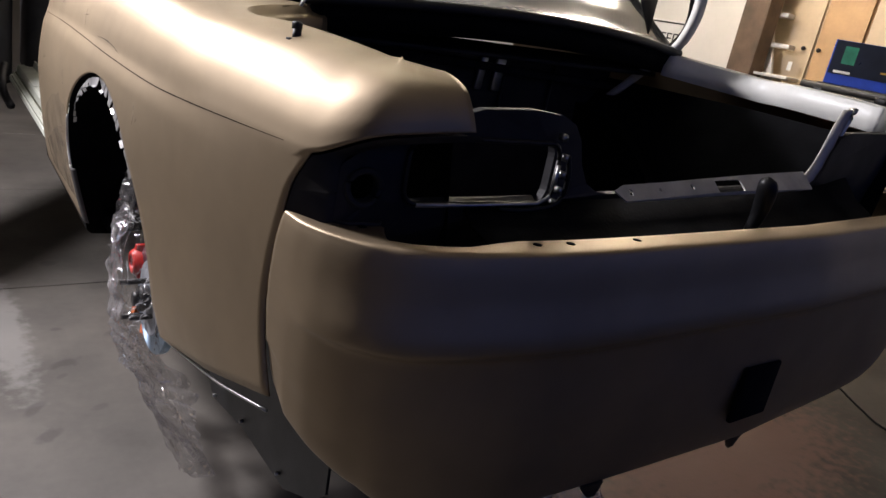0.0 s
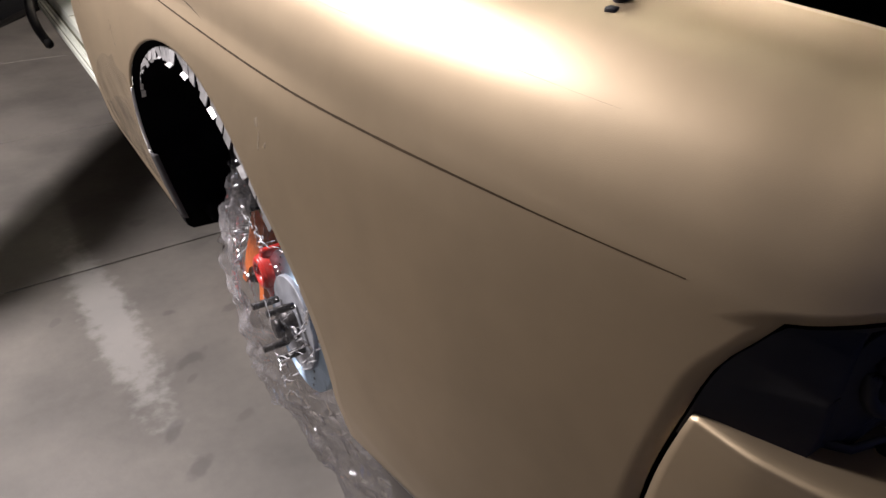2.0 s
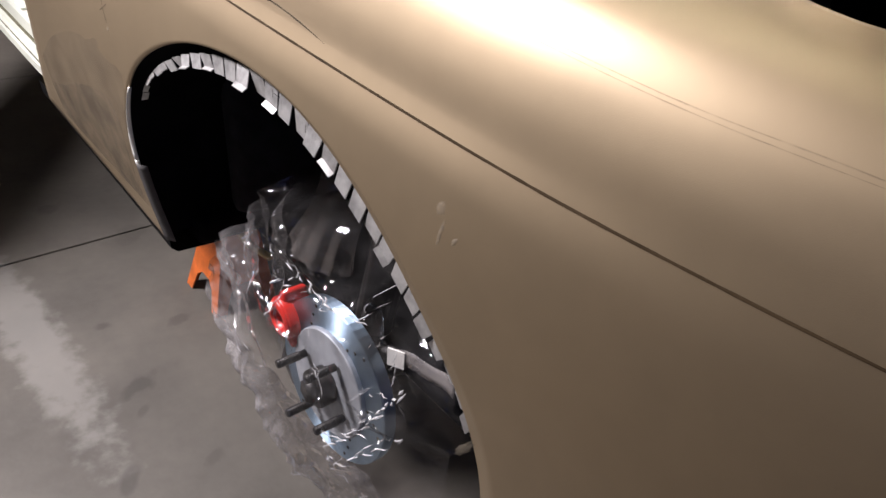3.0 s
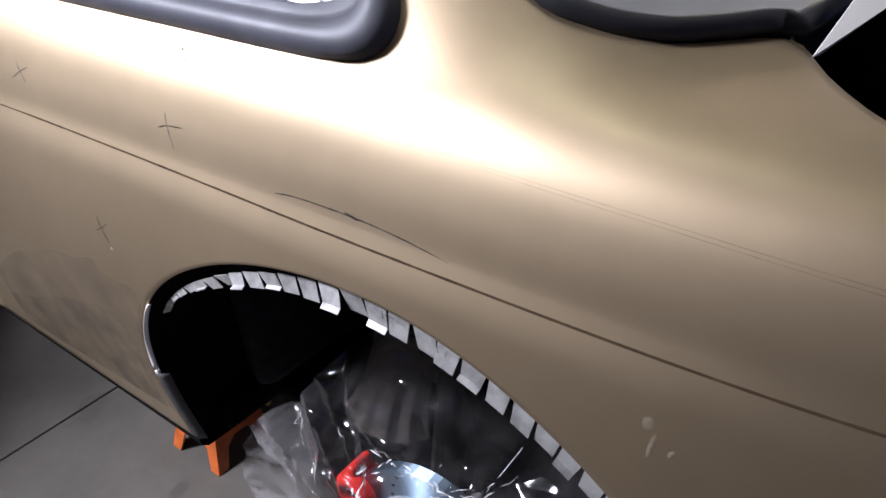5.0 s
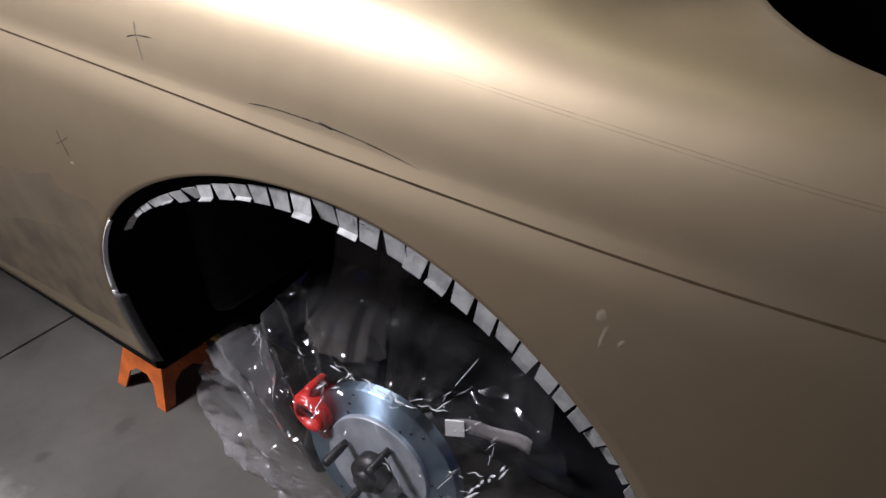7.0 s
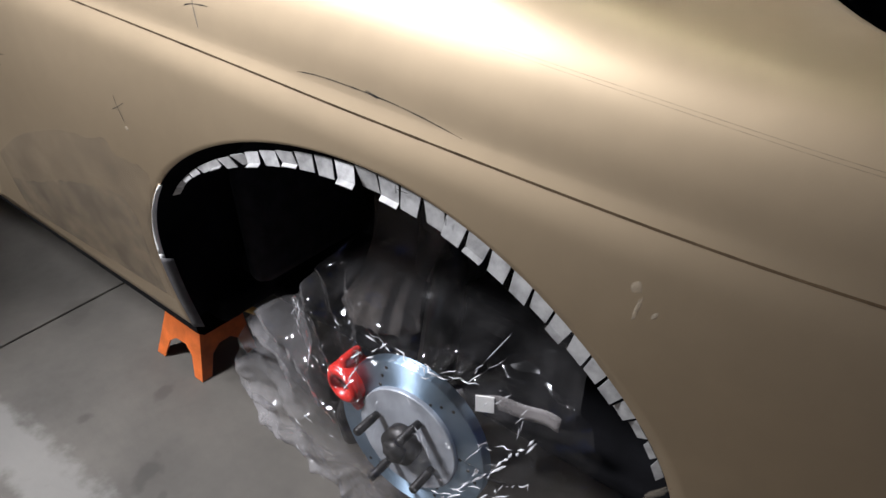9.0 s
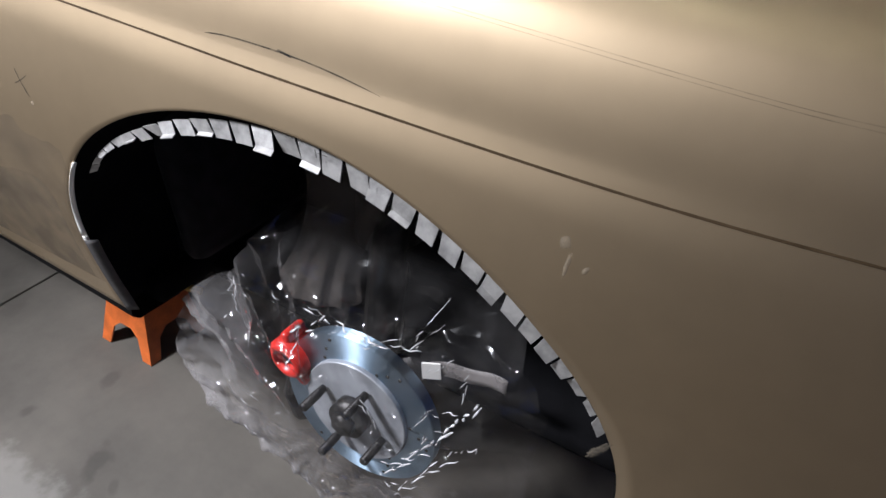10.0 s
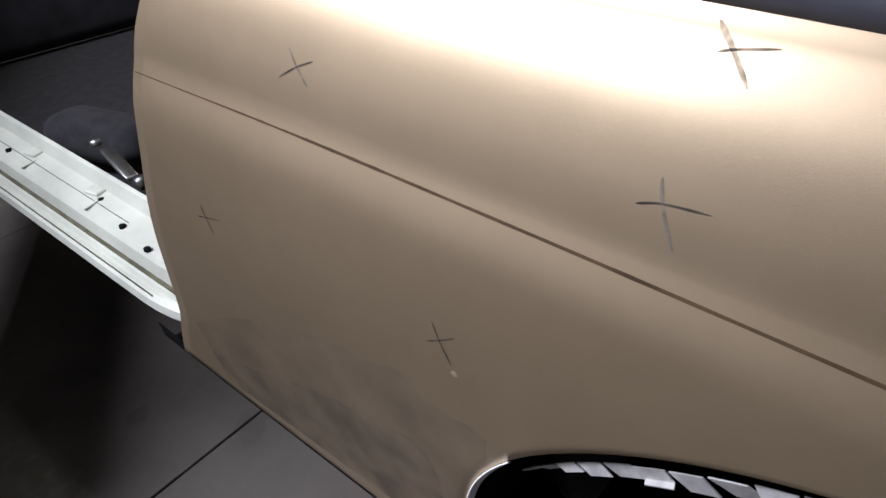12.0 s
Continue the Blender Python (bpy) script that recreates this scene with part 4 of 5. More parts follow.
# bright lock plate across the boot's rear edge, with its upswept end
lock = plate([(0.0, 0.0), (0.02, -0.020), (0.76, -0.020), (0.76, 0.020), (0.5, 0.020), (0.30, 0.016), (0.16, 0.012), (0.03, 0.009)], [rounded(0.345, -0.012, 0.45, 0.012, 0.004, 2), circle(0.045, -0.004, 0.006, 10), circle(0.14, -0.002, 0.004, 10), circle(0.255, 0.002, 0.006, 10)])
bmesh.ops.transform(lock, matrix=Matrix.Translation((0.652, 0.178, 1.016)) @ Matrix.Rotation(radians(-0.8), 4, "Y") @ Matrix.Rotation(radians(-48), 4, "X"), verts=lock.verts)
lock_ob = part("lock_plate", on_tail(thicken(lock, 0.0025)), ALU, car, "bare steel boot lock plate", smooth=False)
inner = spline(((1.36, 1.020), (1.41, 1.036), (1.445, 1.07), (1.475, 1.125), (1.505, 1.165)), 18)
outer = spline(((1.44, 1.010), (1.49, 1.026), (1.515, 1.065), (1.530, 1.12), (1.552, 1.168)), 18)
arm = bmesh.new()
sheet(arm, [[(a[0], 0.186, a[1]), (a[0] * 0.75 + o[0] * 0.25, 0.180, a[1] * 0.75 + o[1] * 0.25), (a[0] * 0.5 + o[0] * 0.5, 0.176, a[1] * 0.5 + o[1] * 0.5), (a[0] * 0.3 + o[0] * 0.7, 0.188, a[1] * 0.3 + o[1] * 0.7), (o[0], 0.190, o[1])] for a, o in zip(inner, outer)])
part("upswept_end", on_tail(thicken(arm, 0.003)), ALU, lock_ob)
flange = tube(bmesh.new(), [(o[0], 0.184, o[1]) for o in outer], 0.0055, 8)
part("upswept_flange", on_tail(flange), STEEL, lock_ob)
slope = bmesh.new()
sheet(slope, [[(x, 0.186, 1.000 + 0.03 * max(0, x - 0.65)), (x, 0.15, 0.975 + 0.015 * max(0, x - 0.65)), (x, 0.10, 0.962), (x, 0.04, 0.958)] for x in [0.30 + 1.3 * k / 16 for k in range(17)]])
bmesh.ops.recalc_face_normals(slope, faces=slope.faces[:])
part("tail_apron", on_tail(thicken(slope, 0.003)), BLACK, car)
handle = bmesh.new()
grip = [(spline(((1.005, 0.105, 0.955), (1.008, 0.097, 1.0), (0.992, 0.090, 1.04), (0.982, 0.090, 1.066)), 14)[k], r) for k, r in enumerate((0.011, 0.012, 0.013, 0.0145, 0.016, 0.0175, 0.019, 0.020, 0.021, 0.0215, 0.0215, 0.020, 0.016, 0.004))]
sheet(handle, [[(p[0] + r * math.cos(a), p[1] + 0.75 * r * math.sin(a), p[2]) for a in [2 * math.pi * j / 16 for j in range(17)]] for p, r in grip])
bmesh.ops.remove_doubles(handle, verts=handle.verts[:], dist=1e-5)
bmesh.ops.recalc_face_normals(handle, faces=handle.faces[:])
part("lock_lever", on_tail(handle), LINER, car, "black lock lever standing over the rear panel")

# ---- boot: gutter, side walls and floor
def gutter(side):
    rows = []
    for k in range(41):
        s = -0.02 + 0.83 * k / 40
        p = shoulder(s, 6)
        _, way = plan(s)
        row = [p, p + Vector((way[0] * 0.008, way[1] * 0.004, -0.012)), p + Vector((way[0] * 0.03, way[1] * 0.012, -0.016)), p + Vector((way[0] * 0.036, way[1] * 0.014, -0.014 if side == 1 else 0.0)), p + Vector((way[0] * 0.042, way[1] * 0.016, -0.018 if side == 1 else -0.004)), p + Vector((way[0] * 0.045, way[1] * 0.016, -0.06))]
        rows.append([v if side == 1 else Vector((2 * CENTRE - v.x, v.y, v.z)) for v in row])
    bm = sheet(bmesh.new(), rows)
    bmesh.ops.recalc_face_normals(bm, faces=bm.faces[:])
    return thicken(bm, 0.002)


part("boot_gutter", gutter(1), GOLD, car)
part("boot_gutter", tilted(gutter(-1)), WHITEP, car, "pale bare boot gutter")


def boot_side(lower=0.0):
    return sheet(bmesh.new(), [[(0.21, 0.20, 1.14 - lower), (0.22, 0.6, 1.15 - lower), (0.28, 1.05, 1.15 - lower)], [(0.24, 0.2, 0.95), (0.31, 0.6, 0.97), (0.39, 1.05, 0.97)], [(0.28, 0.2, 0.70), (0.34, 0.6, 0.70), (0.42, 1.05, 0.72)]])


part("boot_side", boot_side(), BLACK, car)
part("boot_side", tilted(mirrored(boot_side(0.05))), BLACK, car)
part("boot_floor", tilted(boxed((1.25, 0.95, 0.02), (CENTRE, 0.66, 0.70), bevel=0.004)), BLACK, car)
bulk = plate(rounded(0.27, 0.70, 2 * CENTRE - 0.27, 1.155, 0.03))
bmesh.ops.transform(bulk, matrix=Matrix.Translation((0, 1.06, 0)), verts=bulk.verts)
bulk_ob = part("boot_bulkhead", tilted(thicken(bulk, 0.004)), SHELL, car, smooth=False)
for x0, wide in ((0.917, 0.024), (0.977, 0.032)):
    part("bulkhead_rib", tilted(boxed((wide, 0.012, 0.105), (x0, 1.046, 1.084), Matrix.Rotation(radians(4), 4, "Y"), 0.004)), STEEL, bulk_ob)
lp = [(x, 1.050, z) for x, z in rounded(1.003, 0.975, 1.185, 1.138, 0.02, 5)]
part("bulkhead_hem", tilted(tube(bmesh.new(), lp + lp[:1], 0.005, 8)), DARKSTEEL, bulk_ob)
part("hem_corner", tilted(tube(bmesh.new(), [(0.998, 1.043, 1.128), (1.008, 1.043, 1.137), (1.03, 1.043, 1.139)], 0.006, 8)), STEEL, bulk_ob)
part("scuttle_panel", tilted(boxed((1.14, 0.16, 0.012), (CENTRE, 0.955, 1.145), Matrix.Rotation(radians(6), 4, "X"), 0.004)), SHELL, car)

# hinge arms of the removed boot lid
def hinge(x):
    bm = bmesh.new()
    line = spline(((x, 1.0, 1.055), (x, 0.9, 1.145), (x, 0.80, 1.24), (x, 0.78, 1.37), (x, 0.86, 1.49)), 20)
    sheet(bm, [[(p[0] - 0.016, p[1], p[2]), (p[0] - 0.014, p[1] - 0.018, p[2]), (p[0] + 0.014, p[1] - 0.018, p[2]), (p[0] + 0.016, p[1], p[2])] for p in line])
    return tilted(thicken(bm, 0.003))


part("boot_hinge", hinge(0.478), SHELL, car, "black boot hinge arm")
part("boot_hinge", hinge(1.385), WHITEP, car, "pale boot hinge arm")
strap = bmesh.new()
tube(strap, [tuple(p) for p in spline(((1.43, 0.95, 1.155), (1.452, 0.88, 1.22), (1.453, 0.84, 1.30), (1.442, 0.86, 1.45)), 18)], 0.008, 8)
part("hinge_seal", tilted(strap), SEAL, car)
flap = bmesh.new()
sheet(flap, [[(1.275, 0.93, 1.45), (1.427, 0.95, 1.45)], [(1.315, 0.92, 1.34), (1.415, 0.94, 1.34)], [(1.378, 0.91, 1.245), (1.404, 0.93, 1.255)]])
part("hanging_trim", tilted(thicken(flap, 0.004)), SEAL, car, "black trim hanging over the boot")
peg = bmesh.new()
box(peg, (0.03, 0.008, 0.004), (0.102, 0.430, 1.161), Matrix.Rotation(0.3, 4, "Z"), 0.001)
rod(peg, (0.102, 0.430, 1.159), (0.102, 0.430, 1.175), 0.006)
box(peg, (0.012, 0.012, 0.012), (0.102, 0.432, 1.179), Matrix.Rotation(0.5, 4, "Z"), 0.003)
part("rubber_stop", peg, SEAL, car, "black rubber stop on the deck")

wedge = bmesh.new()
sheet(wedge, [[(0.262, 0.79, 1.197), (0.266, 0.786, 1.198)], [(0.262, 0.772, 1.245), (0.27, 0.745, 1.245)], [(0.265, 0.752, 1.30), (0.275, 0.70, 1.30)]])
part("masking_paper", thicken(wedge, 0.001), WHITEP, car, "white masking paper tucked by the rear window", smooth=False)

# ---- rear window: glass, seal, and pillars joined by the roof
def screen_edge():
    left = [shoulder(s, 6) for s in (1.5, 1.35, 1.2, 1.1, 1.0, 0.95, 0.9, 0.86, 0.83, 0.81)]
    return left


edge_line = [Vector(p) for p in spline([tuple(v) for v in screen_edge()], 40)]
glass_rows = [[Vector((p.x + (2 * CENTRE - 2 * p.x) * u, p.y - 0.06 * math.sin(math.pi * u) * (1 if p.z < 1.3 else 0.4), p.z + 0.03 * math.sin(math.pi * u))) for u in [j / 24 for j in range(25)]] for p in edge_line]
rear_glass = part("rear_window", tilted(thicken(sheet(bmesh.new(), glass_rows), 0.004)), SHEEN_GLASS, car, "dark rear window glass with a black seal, its silvery sheen put into the colour")
base_line = glass_rows[-1]
shelf = sheet(bmesh.new(), [[p + Vector((0, 0.0, -0.004)) for p in base_line], [p + Vector((0, 0.012, -0.05)) for p in base_line], [p + Vector((0, 0.06, -0.055)) for p in base_line], [Vector((p.x, 1.06, p.z - 0.045)) for p in base_line], [Vector((p.x, 1.50, p.z - 0.02)) for p in base_line]])
part("rear_shelf", tilted(thicken(shelf, 0.003)), BLACK, car)
sealbm = bmesh.new()
tube(sealbm, [p + Vector((0.008, 0.004, 0.004)) for p in edge_line[:-1]] + [r + Vector((0, -0.004, 0.004)) for r in glass_rows[-1]] + [Vector((2 * CENTRE - p.x - 0.008, p.y + 0.004, p.z + 0.004)) for p in edge_line[-2::-1]], 0.012, 10)
part("window_seal", tilted(sealbm), SEAL, rear_glass)
roof = bmesh.new()
roof_rows = []
for y, z in ((1.5, 1.56), (1.7, 1.61), (2.2, 1.65), (2.7, 1.62), (2.95, 1.56)):
    roof_rows.append([(CENTRE - 0.55 + 1.10 * j / 12, y, z + 0.04 * math.sin(math.pi * j / 12)) for j in range(13)])
part("roof", tilted(thicken(sheet(roof, roof_rows), 0.003)), GOLD, car)

# ---- quarter window with its thick grey rubber frame
def window_points(grow):
    """The frame's outline as (s, v-height) on the upper side, front to rear."""
    loop = [(1.70, 1.178), (1.55, 1.178), (1.35, 1.178), (1.22, 1.178), (1.145, 1.180), (1.108, 1.190), (1.098, 1.210), (1.112, 1.240), (1.17, 1.30), (1.29, 1.40), (1.40, 1.47), (1.70, 1.47)]
    mid_s, mid_z = 1.45, 1.32
    return [(s + (mid_s - s) * grow * (0.6 if abs(s - mid_s) > 0.3 else 0.1), z + (mid_z - z) * grow) for s, z in loop]


def side_at(s, z, lift):
    lo, hi = 0.0, 6.0
    for _ in range(24):
        mid = (lo + hi) / 2
        lo, hi = (mid, hi) if shoulder(min(s, 1.55), mid).z < z else (lo, mid)
    p = shoulder(min(s, 1.55), lo)
    p.y += s - min(s, 1.55)
    if z > 1.176:
        # glass plane leans in from the sill of the window
        p.x = max(p.x, 0.044 + (z - 1.166) * 0.55)
    return p + Vector((-lift, 0, lift * 0.5))


quarter_window = part("quarter_window", sheet(bmesh.new(), [[side_at(s, z, 0.004) for s, z in [(1.12 + (1.70 - 1.12) * j / 20, 1.20 + 0.26 * k / 10) for j in range(21)]] for k in range(11)]), TINTED, car, "dark quarter window in a thick grey rubber frame")
frame_bm = bmesh.new()
rows = []
for (lift, grow) in ((0.000, -0.02), (0.012, -0.005), (0.018, 0.06), (0.017, 0.13), (0.010, 0.16), (0.006, 0.20), (0.008, 0.24), (0.002, 0.27)):
    rows.append([side_at(s, z, lift) for s, z in stroke(window_points(grow), 80)])
sheet(frame_bm, rows)
bmesh.ops.recalc_face_normals(frame_bm, faces=frame_bm.faces[:])
part("rubber_frame", frame_bm, RUBBER, quarter_window)

# ---- door sill
SILL = ((0.0654, 0.574), (0.0452, 0.584), (0.0360, 0.598), (0.0377, 0.612), (0.0469, 0.618), (0.0503, 0.612), (0.0553, 0.612), (0.0587, 0.620), (0.0688, 0.623), (0.0721, 0.648), (0.0772, 0.656), (0.0990, 0.660), (0.1276, 0.664), (0.1326, 0.690), (0.1402, 0.692), (0.1435, 0.60))
sill_bm = sheet(bmesh.new(), [[(x + 0.016 * max(0, (0.10 - 1.36 * k / 40) / 0.10) ** 2, 2.02 + 1.36 * k / 40, z) for x, z in SILL] for k in range(41)])
bmesh.ops.recalc_face_normals(sill_bm, faces=sill_bm.faces[:])
sill = part("door_sill", thicken(sill_bm, 0.003), CREAM, car, "cream painted door sill with holes and pressed pads", smooth=False)
for y, x in ((2.152, 0.078), (2.241, 0.088), (2.346, 0.109), (2.66, 0.092), (2.79, 0.118)):
    part("sill_hole", rod(bmesh.new(), (x, y, 0.6575), (x, y, 0.6625), 0.0055, sides=12), BLACK, sill)
for y in (2.13, 2.375, 2.605, 2.85):
    pad = boxed((0.024, 0.034, 0.008), (0.116, y, 0.664), Matrix.Rotation(0.2, 4, "Z"), 0.0035)
    part("pressed_pad", pad, CREAM, sill)
    part("pressed_rib", boxed((0.05, 0.005, 0.004), (0.099, y - 0.03, 0.6605), Matrix.Rotation(0.25, 4, "Z"), 0.0015), CREAM, sill)
# dark olive strips along the sill's flange and groove
part("flange_line", boxed((0.0016, 1.2, 0.002), (0.0431, 2.70, 0.6165), Matrix.Rotation(0.3, 4, "Y")), GROOVE, sill, smooth=False)
part("sill_groove", boxed((0.007, 1.32, 0.002), (0.0658, 2.70, 0.6235)), GROOVE, sill, smooth=False)
part("pencil_line", boxed((0.0012, 0.62, 0.0008), (0.099, 2.55, 0.6612)), SMUDGE, sill, smooth=False)
pinch = bmesh.new()
for_edge = [(s0, 0.548 + 0.078 * (s0 - 1.46)) for s0 in [1.462 + 0.60 * k / 16 for k in range(17)]]
sheet(pinch, [[flank(s0, z0) + Vector((0.004, 0, 0.006)), flank(s0, z0) + Vector((0.008, 0, -0.024)), flank(s0, z0) + Vector((0.020, 0, -0.034)), flank(s0, z0) + Vector((0.10, 0, -0.036))] for s0, z0 in for_edge])
bmesh.ops.recalc_face_normals(pinch, faces=pinch.faces[:])
part("pinch_weld", pinch, BLACK, car)
part("sill_underside", boxed((0.2, 2.0, 0.05), (0.19, 2.45, 0.545), bevel=0.01), BLACK, car)

# ---- cabin: floor, seat base, buckle, bulkheads
part("cabin_floor", boxed((1.36, 1.9, 0.03), (CENTRE, 2.4, 0.585), bevel=0.005), CARPET, car)
part("cabin_rear", boxed((1.4, 0.05, 0.6), (CENTRE, 1.50, 0.87), Matrix.Rotation(radians(-12), 4, "X"), 0.02), CARPET, car)
part("dash_panel", boxed((1.5, 0.3, 0.6), (CENTRE, 3.45, 0.9), bevel=0.05), SHELL, car)
part("parcel_shelf", boxed((1.3, 0.5, 0.02), (CENTRE, 1.25, 1.13), bevel=0.004), CARPET, car)
cushion = boxed((0.46, 0.5, 0.16), (0.55, 2.25, 0.69), Matrix.Rotation(radians(6), 4, "X"), 0.05)
part("seat_cushion", cushion, CARPET, car, "black cloth seat cushion")
hump = boxed((0.12, 0.24, 0.09), (0.235, 2.56, 0.665), Matrix.Rotation(0.3, 4, "Z"), 0.04)
part("seat_rail_cover", hump, CARPET, car)
belt = bmesh.new()
box(belt, (0.024, 0.10, 0.010), (0.163, 2.36, 0.702), Matrix.Rotation(-0.12, 4, "Z") @ Matrix.Rotation(0.2, 4, "X"), 0.004)
rod(belt, (0.163, 2.30, 0.690), (0.160, 2.285, 0.690), 0.012, sides=14)
rod(belt, (0.167, 2.44, 0.712), (0.167, 2.44, 0.722), 0.010, sides=14)
part("belt_anchor", belt, STEEL, car, "bright steel belt anchor on the cabin floor")

# ---- open door
DOOR = Matrix.Translation((0.03, 3.38, 0)) @ Matrix.Rotation(radians(-35 + 180), 4, "Z")
# local: x towards the cabin side, y from the hinge to the door's free end
dm = boxed((0.07, 1.32, 0.52), (0.0, 0.66, 0.83), bevel=0.02)
bmesh.ops.transform(dm, matrix=DOOR, verts=dm.verts)
door_ob = part("door", dm, DOORTRIM, car, "open car door with dark inner trim")
ds = bmesh.new()
rows = [[DOOR @ Vector((0.045 + bulge, 1.34 * k / 16, z)) for z, bulge in ((0.565, -0.01), (0.7, 0.025), (0.85, 0.035), (1.0, 0.025), (1.1, 0.01))] for k in range(17)]
sheet(ds, rows)
part("door_skin", thicken(ds, 0.004), GOLD, door_ob)
sw = bmesh.new()
tube(sw, [DOOR @ Vector((-0.035, y, 1.10)) for y in (0.02, 0.6, 1.3)], 0.010, 8)
part("door_waist_trim", sw, STEEL, door_ob)
gl = boxed((0.006, 1.2, 0.36), (0.0, 0.62, 1.27))
bmesh.ops.transform(gl, matrix=DOOR, verts=gl.verts)
part("door_glass", gl, TINTED, door_ob)
ps = bmesh.new()
tube(ps, [DOOR @ Vector((-0.03, y, z)) for y, z in ((0.02, 0.60), (0.7, 0.575), (1.3, 0.60))], 0.012, 8)
part("door_seal", ps, SEAL, door_ob)
mf = bmesh.new()
tube(mf, [tuple(p) for p in spline(((0.0, 3.10, 0.70), (-0.015, 3.06, 0.64), (-0.012, 2.98, 0.59), (0.0, 2.86, 0.565)), 12)], 0.016, 8)
part("sill_guard", mf, SEAL, car, "black curved guard at the foot of the door opening")
# ---- brake: rotor, hub, studs, caliper
HUB_Y, HUB_Z, HUB_X = 1.083, 0.490, 0.118


def disc(x0, x1, r, r_in=0.0, seg=64):
    bm = bmesh.new()
    prof = [(x0, r_in), (x0, r - 0.0015), (x0 + 0.0015, r), (x1 - 0.0015, r), (x1, r - 0.0015), (x1, r_in)]
    rows = [[(x, HUB_Y + q * math.cos(a), HUB_Z + q * math.sin(a)) for x, q in prof] for a in [2 * math.pi * k / seg for k in range(seg + 1)]]
    sheet(bm, rows)
    bmesh.ops.remove_doubles(bm, verts=bm.verts[:], dist=1e-5)
    bmesh.ops.recalc_face_normals(bm, faces=bm.faces[:])
    return bm


rotor = part("brake_rotor", disc(HUB_X, HUB_X + 0.020, 0.132, 0.05), ROTOR, car, "shiny blue-grey drilled brake rotor under film", smooth=False)
part("rotor_hat", disc(HUB_X - 0.008, HUB_X + 0.004, 0.088, 0.0), HAT, rotor, smooth=False)
for q, rows_n in ((0.092, 6), (0.106, 6), (0.120, 6)):
    for k in range(rows_n):
        a = 2 * math.pi * (k + q * 9) / rows_n
        y, z = HUB_Y + q * math.cos(a), HUB_Z + q * math.sin(a)
        part("drilling", rod(bmesh.new(), (HUB_X - 0.0008, y, z), (HUB_X + 0.002, y, z), 0.0028, sides=8), DARKSTEEL, rotor)
hub = bmesh.new()
rod(hub, (HUB_X - 0.030, HUB_Y, HUB_Z), (HUB_X, HUB_Y, HUB_Z), 0.030, sides=28)
rod(hub, (HUB_X - 0.042, HUB_Y, HUB_Z), (HUB_X - 0.028, HUB_Y, HUB_Z), 0.019, sides=6)
part("hub", hub, DARKSTEEL, rotor)
for k in range(4):
    a = radians(22 + 90 * k)
    y, z = HUB_Y + 0.0572 * math.cos(a), HUB_Z + 0.0572 * math.sin(a)
    stud = bmesh.new()
    rod(stud, (HUB_X - 0.060, y, z), (HUB_X - 0.012, y, z), 0.0062, sides=12)
    for j in range(9):
        rod(stud, (HUB_X - 0.058 + j * 0.004, y, z), (HUB_X - 0.056 + j * 0.004, y, z), 0.0070, sides=12)
    part("wheel_stud", stud, DARKSTEEL, rotor)


CAL_Y, CAL_Z = 1.203, 0.532


def caliper():
    """The caliper's red end: a cast lug round an open bore, with a horn above and a foot below."""
    bm = bmesh.new()
    for x0, x1, grow in ((0.100, 0.150, 0.0), (0.096, 0.104, -0.003)):
        ring = bmesh.ops.create_circle(bm, cap_ends=False, segments=28, radius=1)["verts"]
        rows = []
        for x, inner in ((x1, 0.0), (x0 + 0.004, 0.0), (x0, 0.004), (x0, 0.0165), (x0 + 0.02, 0.0175)):
            row = []
            for k in range(29):
                a = 2 * math.pi * (k % 28) / 28
                r = (0.027 + 0.008 * max(0, math.cos(a - 2.1)) ** 3 + 0.007 * max(0, math.cos(a + 0.9)) ** 2 + grow) if inner < 0.01 else 0.034
                r -= inner
                row.append((x, CAL_Y - 1.10 * r * math.cos(a), CAL_Z + 0.95 * r * math.sin(a)))
            rows.append(row)
        bmesh.ops.delete(bm, geom=ring, context="VERTS")
        sheet(bm, rows)
    box(bm, (0.045, 0.015, 0.030), (0.128, CAL_Y + 0.006, CAL_Z + 0.030), Matrix.Rotation(-0.25, 4, "X"), 0.006)
    box(bm, (0.05, 0.030, 0.026), (0.130, CAL_Y - 0.022, CAL_Z - 0.026), Matrix.Rotation(0.5, 4, "X"), 0.007)
    bmesh.ops.remove_doubles(bm, verts=bm.verts[:], dist=1e-5)
    bmesh.ops.recalc_face_normals(bm, faces=bm.faces[:])
    return bm


cal_ob = part("brake_caliper", caliper(), RED, car, "red painted brake caliper")
part("caliper_bore", rod(bmesh.new(), (0.112, CAL_Y, CAL_Z), (0.122, CAL_Y, CAL_Z), 0.0185, sides=18), DARKSTEEL, cal_ob)
susp = bmesh.new()
tube(susp, [(0.15, 1.215, 0.50), (0.14, 1.225, 0.42), (0.17, 1.235, 0.34)], 0.017, 10)
part("hub_carrier", susp, DARKSTEEL, car)
strut = bmesh.new()
rod(strut, (0.20, 1.10, 0.55), (0.27, 1.13, 0.93), 0.030)
rod(strut, (0.26, 1.13, 0.70), (0.27, 1.135, 0.93), 0.055)
part("suspension_strut", strut, DARKSTEEL, car)
low = bmesh.new()
tube(low, [(0.16, 1.10, 0.44), (0.3, 1.12, 0.42), (0.5, 1.15, 0.43)], 0.02, 8)
tube(low, [(0.16, 1.06, 0.52), (0.5, 1.0, 0.50)], 0.026, 8)
part("lower_arm", low, DARKSTEEL, car)
strip = bmesh.new()
